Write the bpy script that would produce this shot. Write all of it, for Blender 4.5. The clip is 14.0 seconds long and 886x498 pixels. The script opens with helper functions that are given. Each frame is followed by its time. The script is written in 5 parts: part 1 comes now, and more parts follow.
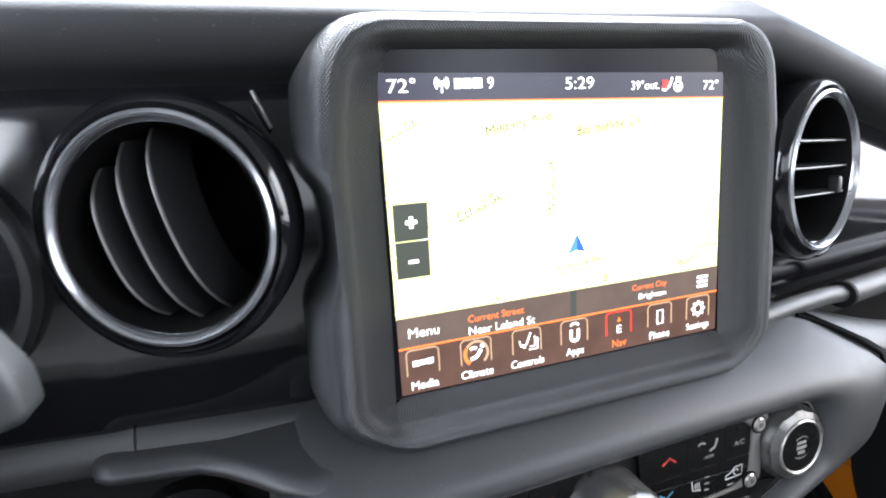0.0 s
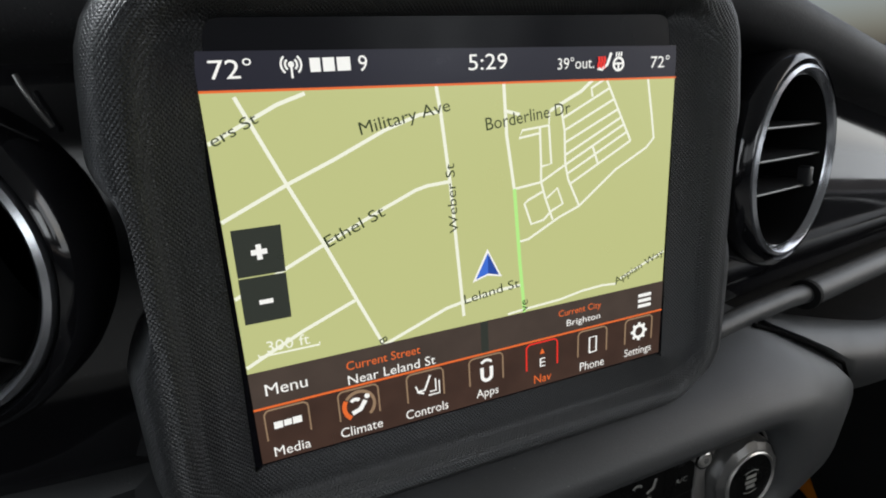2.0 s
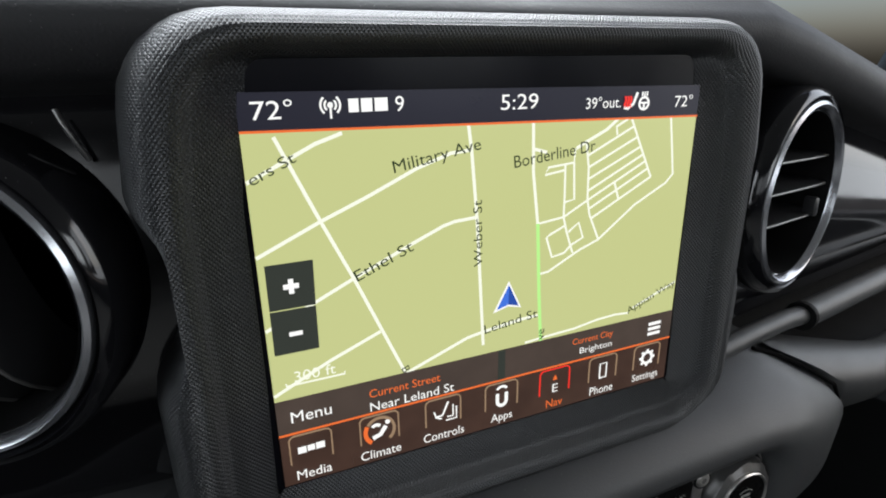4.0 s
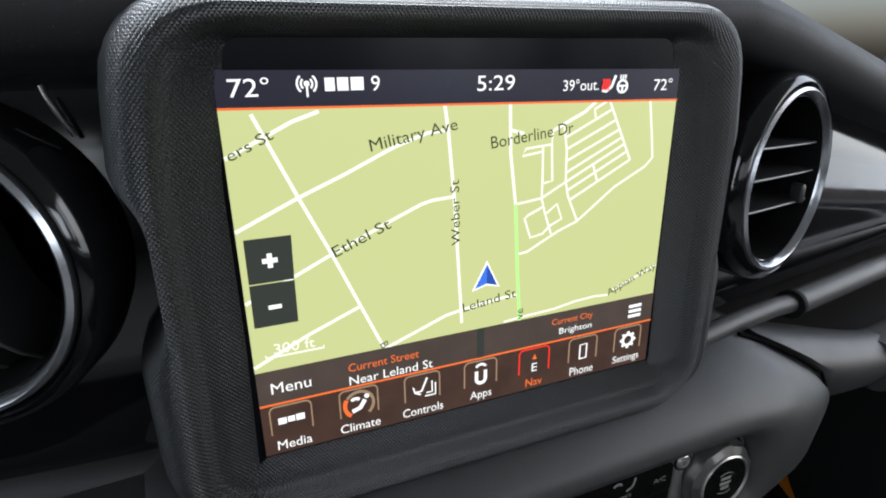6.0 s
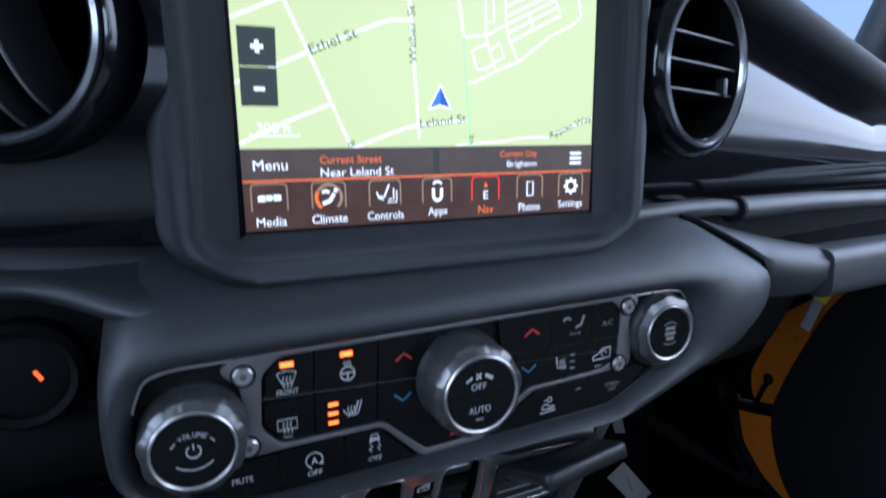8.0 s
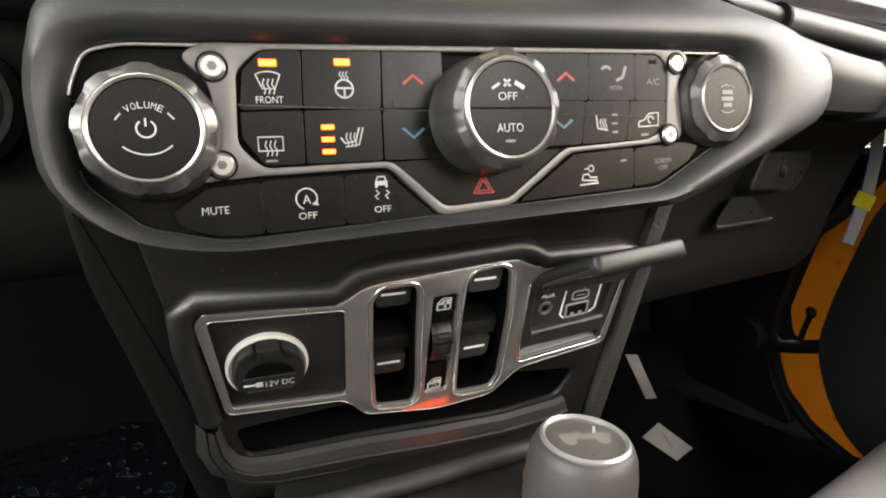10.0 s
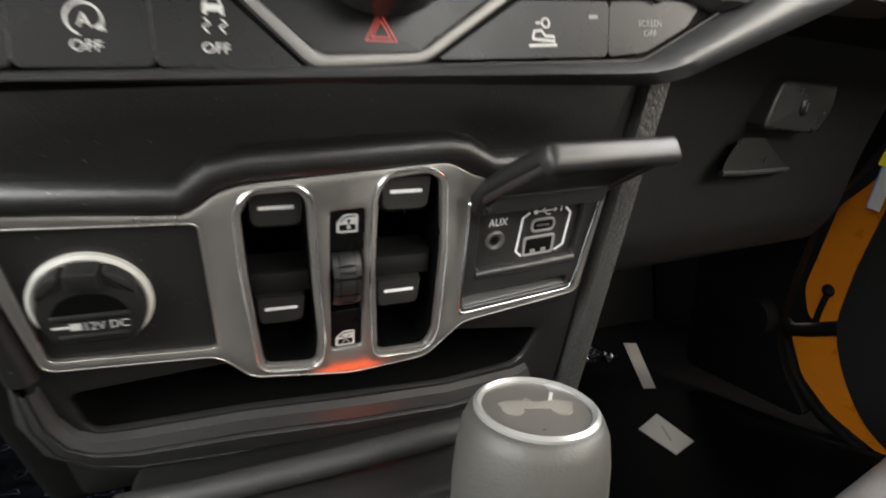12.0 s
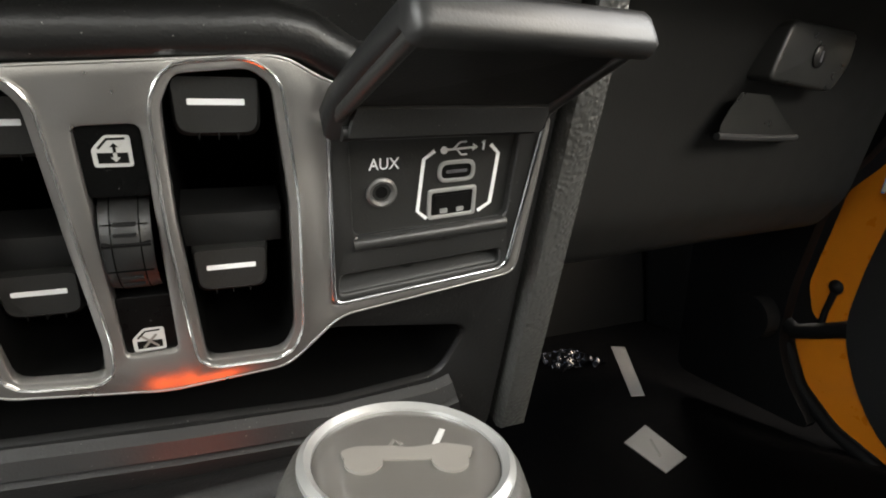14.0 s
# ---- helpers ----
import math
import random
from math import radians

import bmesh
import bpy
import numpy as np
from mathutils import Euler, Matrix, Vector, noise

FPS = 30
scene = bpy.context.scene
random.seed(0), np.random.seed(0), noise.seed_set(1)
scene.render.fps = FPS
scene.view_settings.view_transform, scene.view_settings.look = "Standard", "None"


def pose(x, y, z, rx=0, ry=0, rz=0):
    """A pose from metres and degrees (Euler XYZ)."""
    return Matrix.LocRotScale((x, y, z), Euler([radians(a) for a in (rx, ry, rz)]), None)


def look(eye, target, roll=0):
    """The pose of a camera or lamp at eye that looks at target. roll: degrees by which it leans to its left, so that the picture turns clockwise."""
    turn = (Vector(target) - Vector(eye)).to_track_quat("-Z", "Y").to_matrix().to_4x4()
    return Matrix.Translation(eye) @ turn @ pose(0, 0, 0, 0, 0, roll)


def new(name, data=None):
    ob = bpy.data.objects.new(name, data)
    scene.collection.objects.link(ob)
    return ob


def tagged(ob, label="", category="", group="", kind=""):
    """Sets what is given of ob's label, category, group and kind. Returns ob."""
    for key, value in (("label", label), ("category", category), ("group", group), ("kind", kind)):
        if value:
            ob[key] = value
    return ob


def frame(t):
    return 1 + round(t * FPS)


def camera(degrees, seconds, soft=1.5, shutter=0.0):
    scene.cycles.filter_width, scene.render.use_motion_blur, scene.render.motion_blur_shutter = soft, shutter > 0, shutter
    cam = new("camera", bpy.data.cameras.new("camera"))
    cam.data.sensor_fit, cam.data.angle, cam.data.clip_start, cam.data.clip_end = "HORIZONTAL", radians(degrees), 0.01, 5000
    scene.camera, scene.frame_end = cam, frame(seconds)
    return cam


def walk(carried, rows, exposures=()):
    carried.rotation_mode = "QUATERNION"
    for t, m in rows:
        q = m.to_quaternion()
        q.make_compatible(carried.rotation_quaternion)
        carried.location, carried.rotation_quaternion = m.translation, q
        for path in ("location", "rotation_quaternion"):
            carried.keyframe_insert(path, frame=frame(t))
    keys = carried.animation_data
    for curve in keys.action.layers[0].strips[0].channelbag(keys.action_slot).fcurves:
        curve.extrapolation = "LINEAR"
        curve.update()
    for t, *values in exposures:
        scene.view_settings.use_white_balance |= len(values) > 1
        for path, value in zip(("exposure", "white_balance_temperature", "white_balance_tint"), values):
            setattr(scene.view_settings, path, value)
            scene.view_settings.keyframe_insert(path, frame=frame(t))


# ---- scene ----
cam = camera(78.0, 14.0, 1.9, 0.25)
EXPOSURES = [(0.0, 2.0, 6200, 14), (0.2, 1.5, 6200, 14), (0.5, 0.7, 5800, 20), (0.8, 0.35, 5600, 12), (1.0, 0.28, 5500, 5), (1.4, 0.0, 6500, 10), (3.0, 0.0, 6500, 11), (5.4, 0.4, 6200, 11), (7.3, 0.4, 6200, 11), (7.5, 0.75, 5400, 12), (7.7, 0.7, 5100, 13), (8.0, 0.7, 5000, 15), (8.2, 0.9, 5500, 12), (8.5, 2.05, 6500, 11), (9.0, 2.25, 7200, 13), (11.5, 2.05, 7500, 13), (12.0, 2.2, 7200, 11), (14.0, 2.35, 7200, 10)]
PATH = [
    (0, (-0.137, -0.21, 1.24), (0.513, 1.643, 0.86), -3.6),
    (0.5, (-0.104, -0.185, 1.257), (0.552, 1.642, 0.778), -3.9),
    (1, (-0.089, -0.173, 1.253), (0.591, 1.642, 0.759), -4.0),
    (1.5, (-0.083, -0.17, 1.253), (0.611, 1.63, 0.726), -3.8),
    (2, (-0.083, -0.17, 1.254), (0.623, 1.616, 0.693), -3.3),
    (2.5, (-0.083, -0.168, 1.252), (0.636, 1.611, 0.689), -2.5),
    (3, (-0.093, -0.162, 1.272), (0.633, 1.601, 0.667), -1.5),
    (3.2, (-0.096, -0.159, 1.274), (0.657, 1.589, 0.659), -1.0),
    (5.5, (-0.087, -0.174, 1.27), (0.617, 1.584, 0.625), -1.0),
    (6, (-0.086, -0.173, 1.269), (0.62, 1.582, 0.62), -0.8),
    (6.5, (-0.085, -0.17, 1.266), (0.641, 1.579, 0.624), -0.4),
    (7, (-0.097, -0.167, 1.271), (0.654, 1.574, 0.636), 0.6),
    (7.5, (-0.096, -0.197, 1.26), (0.594, 1.583, 0.661), -0.1),
    (8, (-0.093, -0.237, 1.17), (0.637, 1.588, 0.798), -0.7),
    (8.5, (-0.097, -0.234, 1.084), (0.637, 1.611, 0.84), -1.8),
    (9, (-0.095, -0.217, 1.043), (0.643, 1.631, 0.843), -2.7),
    (9.2, (-0.094, -0.213, 1.04), (0.643, 1.635, 0.838), -2.9),
    (11.5, (-0.086, -0.205, 1.033), (0.62, 1.647, 0.766), -4.0),
    (12, (-0.039, -0.161, 0.995), (0.671, 1.694, 0.764), -3.2),
    (12.5, (-0.005, -0.117, 0.979), (0.717, 1.737, 0.777), -2.4),
    (13, (0.007, -0.106, 0.977), (0.74, 1.743, 0.768), -2.4),
    (13.5, (0.013, -0.108, 0.974), (0.743, 1.743, 0.767), -2.8),
    (14, (0.017, -0.109, 0.973), (0.746, 1.74, 0.753), -3.1),
]
walk(cam, [(t, look(eye, target, roll)) for t, eye, target, roll in PATH], EXPOSURES)

# ---- light: overcast winter daylight through the car's windows ----
world = bpy.data.worlds.new("overcast_sky")
scene.world = world
world.use_nodes = True
wn = world.node_tree.nodes
sky = wn.new("ShaderNodeTexSky")
sky.sky_type, sky.sun_disc = "NISHITA", False
sky.sun_elevation, sky.sun_rotation = radians(38), radians(150)
sky.dust_density, sky.air_density = 5.0, 1.0
world.node_tree.links.new(sky.outputs[0], wn["Background"].inputs[0])
wn["Background"].inputs[1].default_value = 0.15
sun = new("sun", bpy.data.lights.new("sun", "SUN"))
sun.data.energy, sun.data.angle, sun.data.color = 1.2, radians(25), (1.0, 0.97, 0.93)
sun.matrix_world = look((0, 0, 0), (-0.45, -0.55, -0.7))


def window_light(name, at, target, width, height, watts):
    ob = new(name, bpy.data.lights.new(name, "AREA"))
    ob.data.shape, ob.data.size, ob.data.size_y, ob.data.energy = "RECTANGLE", width, height, watts
    ob.data.color = (0.92, 0.97, 1.0)
    ob.matrix_world = look(at, target)
    return ob


window_light("windshield_daylight", (-0.10, 0.24, 1.68), (-0.05, -0.15, 1.1), 1.1, 0.55, 21)
window_light("driver_window_daylight", (-0.80, -0.30, 1.40), (0.1, -0.25, 1.24), 1.1, 0.62, 7.5)
window_light("passenger_window_daylight", (0.79, -0.42, 1.40), (0.0, -0.36, 1.24), 1.20, 0.60, 4.2)
window_light("rear_window_daylight", (0.0, -2.15, 1.48), (0.0, 0.0, 1.0), 1.2, 0.5, 1.6)
window_light("rear_driver_window_daylight", (-0.72, -1.35, 1.45), (0.0, 0.0, 1.0), 0.7, 0.4, 0.9)
window_light("rear_passenger_window_daylight", (0.72, -1.35, 1.45), (0.0, 0.0, 1.0), 0.7, 0.4, 3.5)


# ---- materials ----
def material(name, colour, rough=0.5, metal=0.0, vary=0.12, scale=60.0, bump=0.0, grain=900.0, coat=0.0, emit=None, power=0.0, spec=0.5, dust=0.0):
    """Principled surface with soft blotches, fine grain and optional relief."""
    m = bpy.data.materials.new(name)
    m.use_nodes = True
    n, l = m.node_tree.nodes, m.node_tree.links
    b = n["Principled BSDF"]
    b.inputs["Roughness"].default_value, b.inputs["Metallic"].default_value = rough, metal
    b.inputs["Coat Weight"].default_value, b.inputs["Coat Roughness"].default_value = coat, 0.06
    b.inputs["Specular IOR Level"].default_value = spec
    tc = n.new("ShaderNodeTexCoord")
    big, fine = n.new("ShaderNodeTexNoise"), n.new("ShaderNodeTexNoise")
    big.inputs["Scale"].default_value, fine.inputs["Scale"].default_value = scale, grain
    big.inputs["Detail"].default_value, fine.inputs["Detail"].default_value = 4, 2
    mix = n.new("ShaderNodeMix")
    mix.data_type = "RGBA"
    lo, hi = [c * (1 - vary) for c in colour], [min(1, c * (1 + vary)) for c in colour]
    mix.inputs[6].default_value, mix.inputs[7].default_value = (*lo, 1), (*hi, 1)
    for t in (big, fine):
        l.new(tc.outputs["Object"], t.inputs["Vector"])
    l.new(big.outputs["Fac"], mix.inputs[0])
    l.new(mix.outputs[2], b.inputs["Base Color"])
    mr = n.new("ShaderNodeMapRange")
    mr.inputs["To Min"].default_value, mr.inputs["To Max"].default_value = max(0.02, rough - 0.08), min(1, rough + 0.08)
    l.new(big.outputs["Fac"], mr.inputs["Value"])
    l.new(mr.outputs[0], b.inputs["Roughness"])
    if dust:
        speck, cut, over = n.new("ShaderNodeTexNoise"), n.new("ShaderNodeMapRange"), n.new("ShaderNodeMix")
        speck.inputs["Scale"].default_value, speck.inputs["Detail"].default_value = 1300, 1
        cut.inputs["From Min"].default_value, cut.inputs["From Max"].default_value = 0.76, 0.80
        cut.inputs["To Max"].default_value = dust
        over.data_type = "RGBA"
        over.inputs[7].default_value = (0.35, 0.34, 0.32, 1)
        l.new(tc.outputs["Object"], speck.inputs["Vector"]), l.new(speck.outputs["Fac"], cut.inputs["Value"])
        l.new(cut.outputs[0], over.inputs[0]), l.new(mix.outputs[2], over.inputs[6])
        l.new(over.outputs[2], b.inputs["Base Color"])
    if bump:
        bp = n.new("ShaderNodeBump")
        bp.inputs["Strength"].default_value, bp.inputs["Distance"].default_value = bump, 0.0004
        l.new(fine.outputs["Fac"], bp.inputs["Height"])
        l.new(bp.outputs[0], b.inputs["Normal"])
    if emit:
        b.inputs["Emission Color"].default_value, b.inputs["Emission Strength"].default_value = (*emit, 1), power
    return m


def knurled(name, colour, rough, pitch):
    """Moulded plastic with a diamond relief of that pitch."""
    m = material(name, colour, rough)
    n, l = m.node_tree.nodes, m.node_tree.links
    tc = n.new("ShaderNodeTexCoord")
    sep = n.new("ShaderNodeSeparateXYZ")
    l.new(tc.outputs["Object"], sep.inputs[0])

    def calc(op, a, c):
        k = n.new("ShaderNodeMath")
        k.operation = op
        for i, v in enumerate((a, c)):
            if isinstance(v, (int, float)):
                k.inputs[i].default_value = v
            elif v is not None:
                l.new(v, k.inputs[i])
        return k.outputs[0]

    facing = n.new("ShaderNodeSeparateXYZ")
    l.new(tc.outputs["Normal"], facing.inputs[0])
    k = math.pi / pitch

    def diamonds(p, q):
        rows = [calc("ABSOLUTE", calc("SINE", calc("MULTIPLY", calc(op, p, calc("MULTIPLY", q, 0.8)), k), None), None) for op in ("ADD", "SUBTRACT")]
        return calc("MINIMUM", *rows)

    height, total = 0.0, 0.0
    for axis, (p, q) in enumerate(((1, 2), (0, 2), (0, 1))):
        weight = calc("POWER", calc("ABSOLUTE", facing.outputs[axis], None), 4.0)
        height = calc("ADD", height, calc("MULTIPLY", weight, diamonds(sep.outputs[p], sep.outputs[q])))
        total = calc("ADD", total, weight)
    bp = n.new("ShaderNodeBump")
    bp.inputs["Strength"].default_value, bp.inputs["Distance"].default_value = 0.75, 0.0006
    l.new(calc("DIVIDE", height, total), bp.inputs["Height"])
    l.new(bp.outputs[0], n["Principled BSDF"].inputs["Normal"])
    return m


def leather(name, colour, rough, scale):
    """Pebbled vinyl: rounded cells with creases between them."""
    m = material(name, colour, rough)
    n, l = m.node_tree.nodes, m.node_tree.links
    tc, cell, bp = n.new("ShaderNodeTexCoord"), n.new("ShaderNodeTexVoronoi"), n.new("ShaderNodeBump")
    cell.feature = "SMOOTH_F1"
    cell.inputs["Scale"].default_value = scale
    bp.invert = True
    bp.inputs["Strength"].default_value, bp.inputs["Distance"].default_value = 0.8, 0.0006
    l.new(tc.outputs["Object"], cell.inputs["Vector"]), l.new(cell.outputs["Distance"], bp.inputs["Height"])
    l.new(bp.outputs[0], n["Principled BSDF"].inputs["Normal"])
    return m


SOFT = material("soft_touch_dash", (0.022, 0.023, 0.024), 0.46, bump=0.25, grain=1400, dust=0.3)
GLOVE = material("black_glovebox_plastic", (0.012, 0.012, 0.0117), 0.5, spec=0.25, bump=0.2)
PORTGREY = material("dark_port_plastic", (0.020, 0.020, 0.0195), 0.30, bump=0.15, grain=1500, dust=0.6)
PLASTIC = material("black_moulded_plastic", (0.0095, 0.0095, 0.0095), 0.38, bump=0.3, grain=1200, dust=0.6)
GRAINED = leather("grained_side_vinyl", (0.045, 0.045, 0.043), 0.36, 720)
COVER = material("satin_cover_black", (0.011, 0.011, 0.011), 0.40, spec=0.35, bump=0.1, grain=1500)
LIPMAT = material("worn_slot_plastic", (0.014, 0.014, 0.014), 0.55, bump=0.3, grain=1200, dust=0.6)
# black plastic; also paints shade into recesses, lower dash, tower flank and footwell
DARK = material("deep_black_plastic_and_shade", (0.0038, 0.0038, 0.0038), 0.7, bump=0.2, spec=0.10)
GLOSS = material("piano_black_trim", (0.005, 0.005, 0.006), 0.09, spec=0.65, vary=0.3, scale=40, dust=0.2)
BUTTON = material("satin_button_black", (0.010, 0.010, 0.010), 0.40, bump=0.15, grain=1500, spec=0.4)
BEZEL = knurled("knurled_bezel_plastic", (0.016, 0.017, 0.018), 0.40, 0.0013)
PAD = material("matte_dash_pad", (0.012, 0.012, 0.013), 0.62, bump=0.3, grain=1100, spec=0.3, dust=0.3)
KEYMAT = material("glossy_key_black", (0.0025, 0.0025, 0.0025), 0.28, vary=0.15, spec=0.20, dust=0.25)
TRIM = material("dark_satin_trim", (0.15, 0.145, 0.14), 0.42, metal=0.6, vary=0.06)
SATIN = material("satin_silver_trim", (0.46, 0.445, 0.425), 0.30, metal=0.88, vary=0.06, bump=0.1, grain=2500)
RIM = material("polished_silver_rim", (0.66, 0.66, 0.65), 0.18, metal=0.9, vary=0.06)
CHROME = material("bright_chrome", (0.75, 0.75, 0.76), 0.14, metal=1.0, vary=0.03)
SMOKE = material("smoked_chrome", (0.50, 0.51, 0.54), 0.25, metal=0.9, vary=0.02, scale=8)
LINING = material("grey_roof_lining", (0.10, 0.10, 0.095), 0.9, bump=0.3, grain=800)
VANE = material("satin_vane_plastic", (0.016, 0.016, 0.017), 0.36)
# near-black that paints the shade of cavities, gaps and seams
VOID = material("cavity_shade_black", (0.002, 0.002, 0.002), 0.9, spec=0.03)
CAPS = material("switch_cap_plastic", (0.023, 0.023, 0.022), 0.30, bump=0.2, grain=1400)
KNOBGREY = material("graphite_knob_plastic", (0.15, 0.147, 0.143), 0.36, metal=0.6, vary=0.15, scale=90)
SHIFTER = material("grey_leatherette_knob", (0.052, 0.05, 0.045), 0.5, bump=0.3, grain=1000)
ORANGE = material("orange_body_paint", (0.56, 0.17, 0.010), 0.3, coat=0.4, vary=0.05)
CARPET = material("black_floor_carpet", (0.0028, 0.0028, 0.0031), 0.9, bump=1.0, grain=500, spec=0.03)
LABEL = material("white_paper_label", (0.28, 0.275, 0.26), 0.6, vary=0.06)
WHITE = material("white_print", (0.42, 0.42, 0.41), 0.5)
BRIGHT = material("bright_white_print", (0.80, 0.81, 0.82), 0.45)
SILVER = material("silver_knob_plastic", (0.125, 0.123, 0.12), 0.30, metal=0.75, vary=0.10, scale=90)
GLASS = material("screen_cover_glass", (0.003, 0.003, 0.005), 0.22, spec=0.10)
# pale grey of the added rear floor, chosen for its bounced light
BOUNCEGREY = material("bounce_floor_grey", (0.15, 0.147, 0.14), 0.9, bump=0.3, grain=700, spec=0.1)
ASPHALT = material("asphalt", (0.05, 0.05, 0.05), 0.9, vary=0.4, scale=4)


def glow(name, colour, power):
    return material(name, (0.006, 0.006, 0.006), 0.3, vary=0.0, emit=colour, power=power, spec=0.25)


FILM = material("clear_plastic_film", (0.006, 0.007, 0.009), 0.12, vary=0.3, scale=30, spec=0.9)
REDPRINT = material("red_print", (0.38, 0.03, 0.025), 0.45)
BLUEPRINT = material("blue_print", (0.05, 0.16, 0.24), 0.45)
DIMPRINT = material("faint_grey_print", (0.16, 0.16, 0.15), 0.5)
YELLOW = material("yellow_tag", (0.75, 0.65, 0.03), 0.5)
BLUE = material("blue_tag_edge", (0.08, 0.20, 0.55), 0.5)
RED = material("red_plastic", (0.35, 0.02, 0.02), 0.35)
PORTSHELL = material("pale_port_shell", (0.33, 0.33, 0.32), 0.38, metal=0.35)
PALERING = material("pale_silver_ring", (0.42, 0.42, 0.41), 0.30, metal=0.6)
IVORY = material("pale_socket_ring", (0.40, 0.40, 0.375), 0.45)
GREYGRIP = material("grey_lever_grip", (0.26, 0.265, 0.27), 0.36, metal=0.2, vary=0.05, scale=10)
SHIFTCAP = material("brown_grey_cap", (0.085, 0.08, 0.073), 0.3, coat=0.5)
GLYPH = material("pale_emblem", (0.16, 0.15, 0.135), 0.5)
AMBER = glow("amber_led", (1.0, 0.11, 0.008), 1.3)
HOT = glow("amber_led_core", (1.0, 0.27, 0.035), 1.7)


# ---- shape helpers ----
def part(name, bm, mat, parent=None, label="", sharp=38):
    """Links a bmesh as one mesh object under a thing."""
    bm.normal_update()
    for f in bm.faces:
        f.smooth = True
    for e in bm.edges:
        if len(e.link_faces) == 2:
            e.smooth = e.calc_face_angle(0) < radians(sharp)
    me = bpy.data.meshes.new(name)
    bm.to_mesh(me)
    bm.free()
    me.materials.append(mat)
    ob = new(name, me)
    if parent:
        ob.parent = parent
    if label:
        ob["label"] = label
    return ob


def thing(name, label, category, group="", kind=""):
    return tagged(new(name), label, category, group, kind)


def rounded(points, radius, n=5):
    """Corner points in order, each corner rounded; radius is one value or one per corner."""
    out = []
    for i, p in enumerate(points):
        r = radius[i] if isinstance(radius, (list, tuple)) else radius
        p, a, b = Vector(p), Vector(points[i - 1]), Vector(points[(i + 1) % len(points)])
        u, v = (a - p), (b - p)
        k = min(r, u.length * 0.49, v.length * 0.49)
        u, v = p + u.normalized() * k, p + v.normalized() * k
        for j in range(n + 1):
            t = j / n
            out.append((u * (1 - t) ** 2 + p * 2 * t * (1 - t) + v * t * t)[:])
    return out


def box2(x0, x1, y0, y1, r=0.001, n=4):
    return rounded([(x0, y0), (x1, y0), (x1, y1), (x0, y1)], r, n)


def arc(cx, cy, r, a0, a1, n=24, ry=None):
    return [(cx + r * math.cos(radians(a0 + (a1 - a0) * i / n)), cy + (ry or r) * math.sin(radians(a0 + (a1 - a0) * i / n))) for i in range(n + 1)]


def circle(cx, cy, r, n=48, ry=None):
    return arc(cx, cy, r, 0, 360, n, ry)[:-1]


def plate(outline, m, z0, z1, bevel=0.0, holes=(), bm=None, seg=2):
    """An outline, with holes, from local height z0 to z1."""
    bm = bm or bmesh.new()
    made = []
    for loop in (outline, *holes):
        vs = [bm.verts.new((p[0], p[1], z0)) for p in loop]
        made += [bm.edges.new((vs[i - 1], vs[i])) for i in range(len(vs))]
    if holes:
        faces = [f for f in bmesh.ops.triangle_fill(bm, use_beauty=True, edges=made)["geom"] if isinstance(f, bmesh.types.BMFace)]
    else:
        faces = [bm.faces.new(vs)]
    ext = bmesh.ops.extrude_face_region(bm, geom=faces)["geom"]
    top = [v for v in ext if isinstance(v, bmesh.types.BMVert)]
    for v in top:
        v.co.z = z1
    bmesh.ops.recalc_face_normals(bm, faces=bm.faces[:])
    if bevel:
        tops = set(top)
        rim = [e for e in bm.edges if e.verts[0] in tops and e.verts[1] in tops and len(e.link_faces) == 2 and e.calc_face_angle(0) > 1.0]
        bmesh.ops.bevel(bm, geom=rim, offset=bevel, segments=seg, affect="EDGES", profile=0.5)
    bmesh.ops.transform(bm, matrix=m, verts=bm.verts[:])
    return bm


def loft(loops, cap_first=False, cap_last=False, closed=True, bm=None):
    """A skin over loops that have equally many 3D points."""
    bm = bm or bmesh.new()
    rows = [[bm.verts.new(p) for p in lp] for lp in loops]
    n = len(rows[0])
    for a, b in zip(rows, rows[1:]):
        for i in range(n if closed else n - 1):
            j = (i + 1) % n
            bm.faces.new((a[i], a[j], b[j], b[i]))
    if cap_first:
        bm.faces.new(rows[0][::-1])
    if cap_last:
        bm.faces.new(rows[-1])
    bmesh.ops.recalc_face_normals(bm, faces=bm.faces[:])
    return bm


def lathe(profile, m, n=56, cap=True, wave=None):
    """A profile of (radius, height) turned about the local z axis. wave(angle, row) changes the radius."""
    loops = []
    for k, (r, z) in enumerate(profile):
        loops.append([(r * (wave(2 * math.pi * i / n, k) if wave else 1) * math.cos(2 * math.pi * i / n), r * (wave(2 * math.pi * i / n, k) if wave else 1) * math.sin(2 * math.pi * i / n), z) for i in range(n)])
    bm = loft(loops, cap_first=cap, cap_last=cap)
    bmesh.ops.transform(bm, matrix=m, verts=bm.verts[:])
    return bm


def tube(points, r, n=10, m=None, section=None):
    """A round or given section swept along points."""
    pts = [Vector(p) for p in points]
    loops = []
    up = Vector((0.013, 0.02, 1))
    for i, p in enumerate(pts):
        d = (pts[min(i + 1, len(pts) - 1)] - pts[max(i - 1, 0)]).normalized()
        side = d.cross(up)
        if side.length < 0.05:
            side = d.cross(Vector((0, 1, 0)))
        side.normalize()
        over = side.cross(d)
        ring = section or [(r * math.cos(2 * math.pi * k / n), r * math.sin(2 * math.pi * k / n)) for k in range(n)]
        loops.append([(p + side * a + over * b)[:] for a, b in ring])
    bm = loft(loops, True, True)
    if m:
        bmesh.ops.transform(bm, matrix=m, verts=bm.verts[:])
    return bm


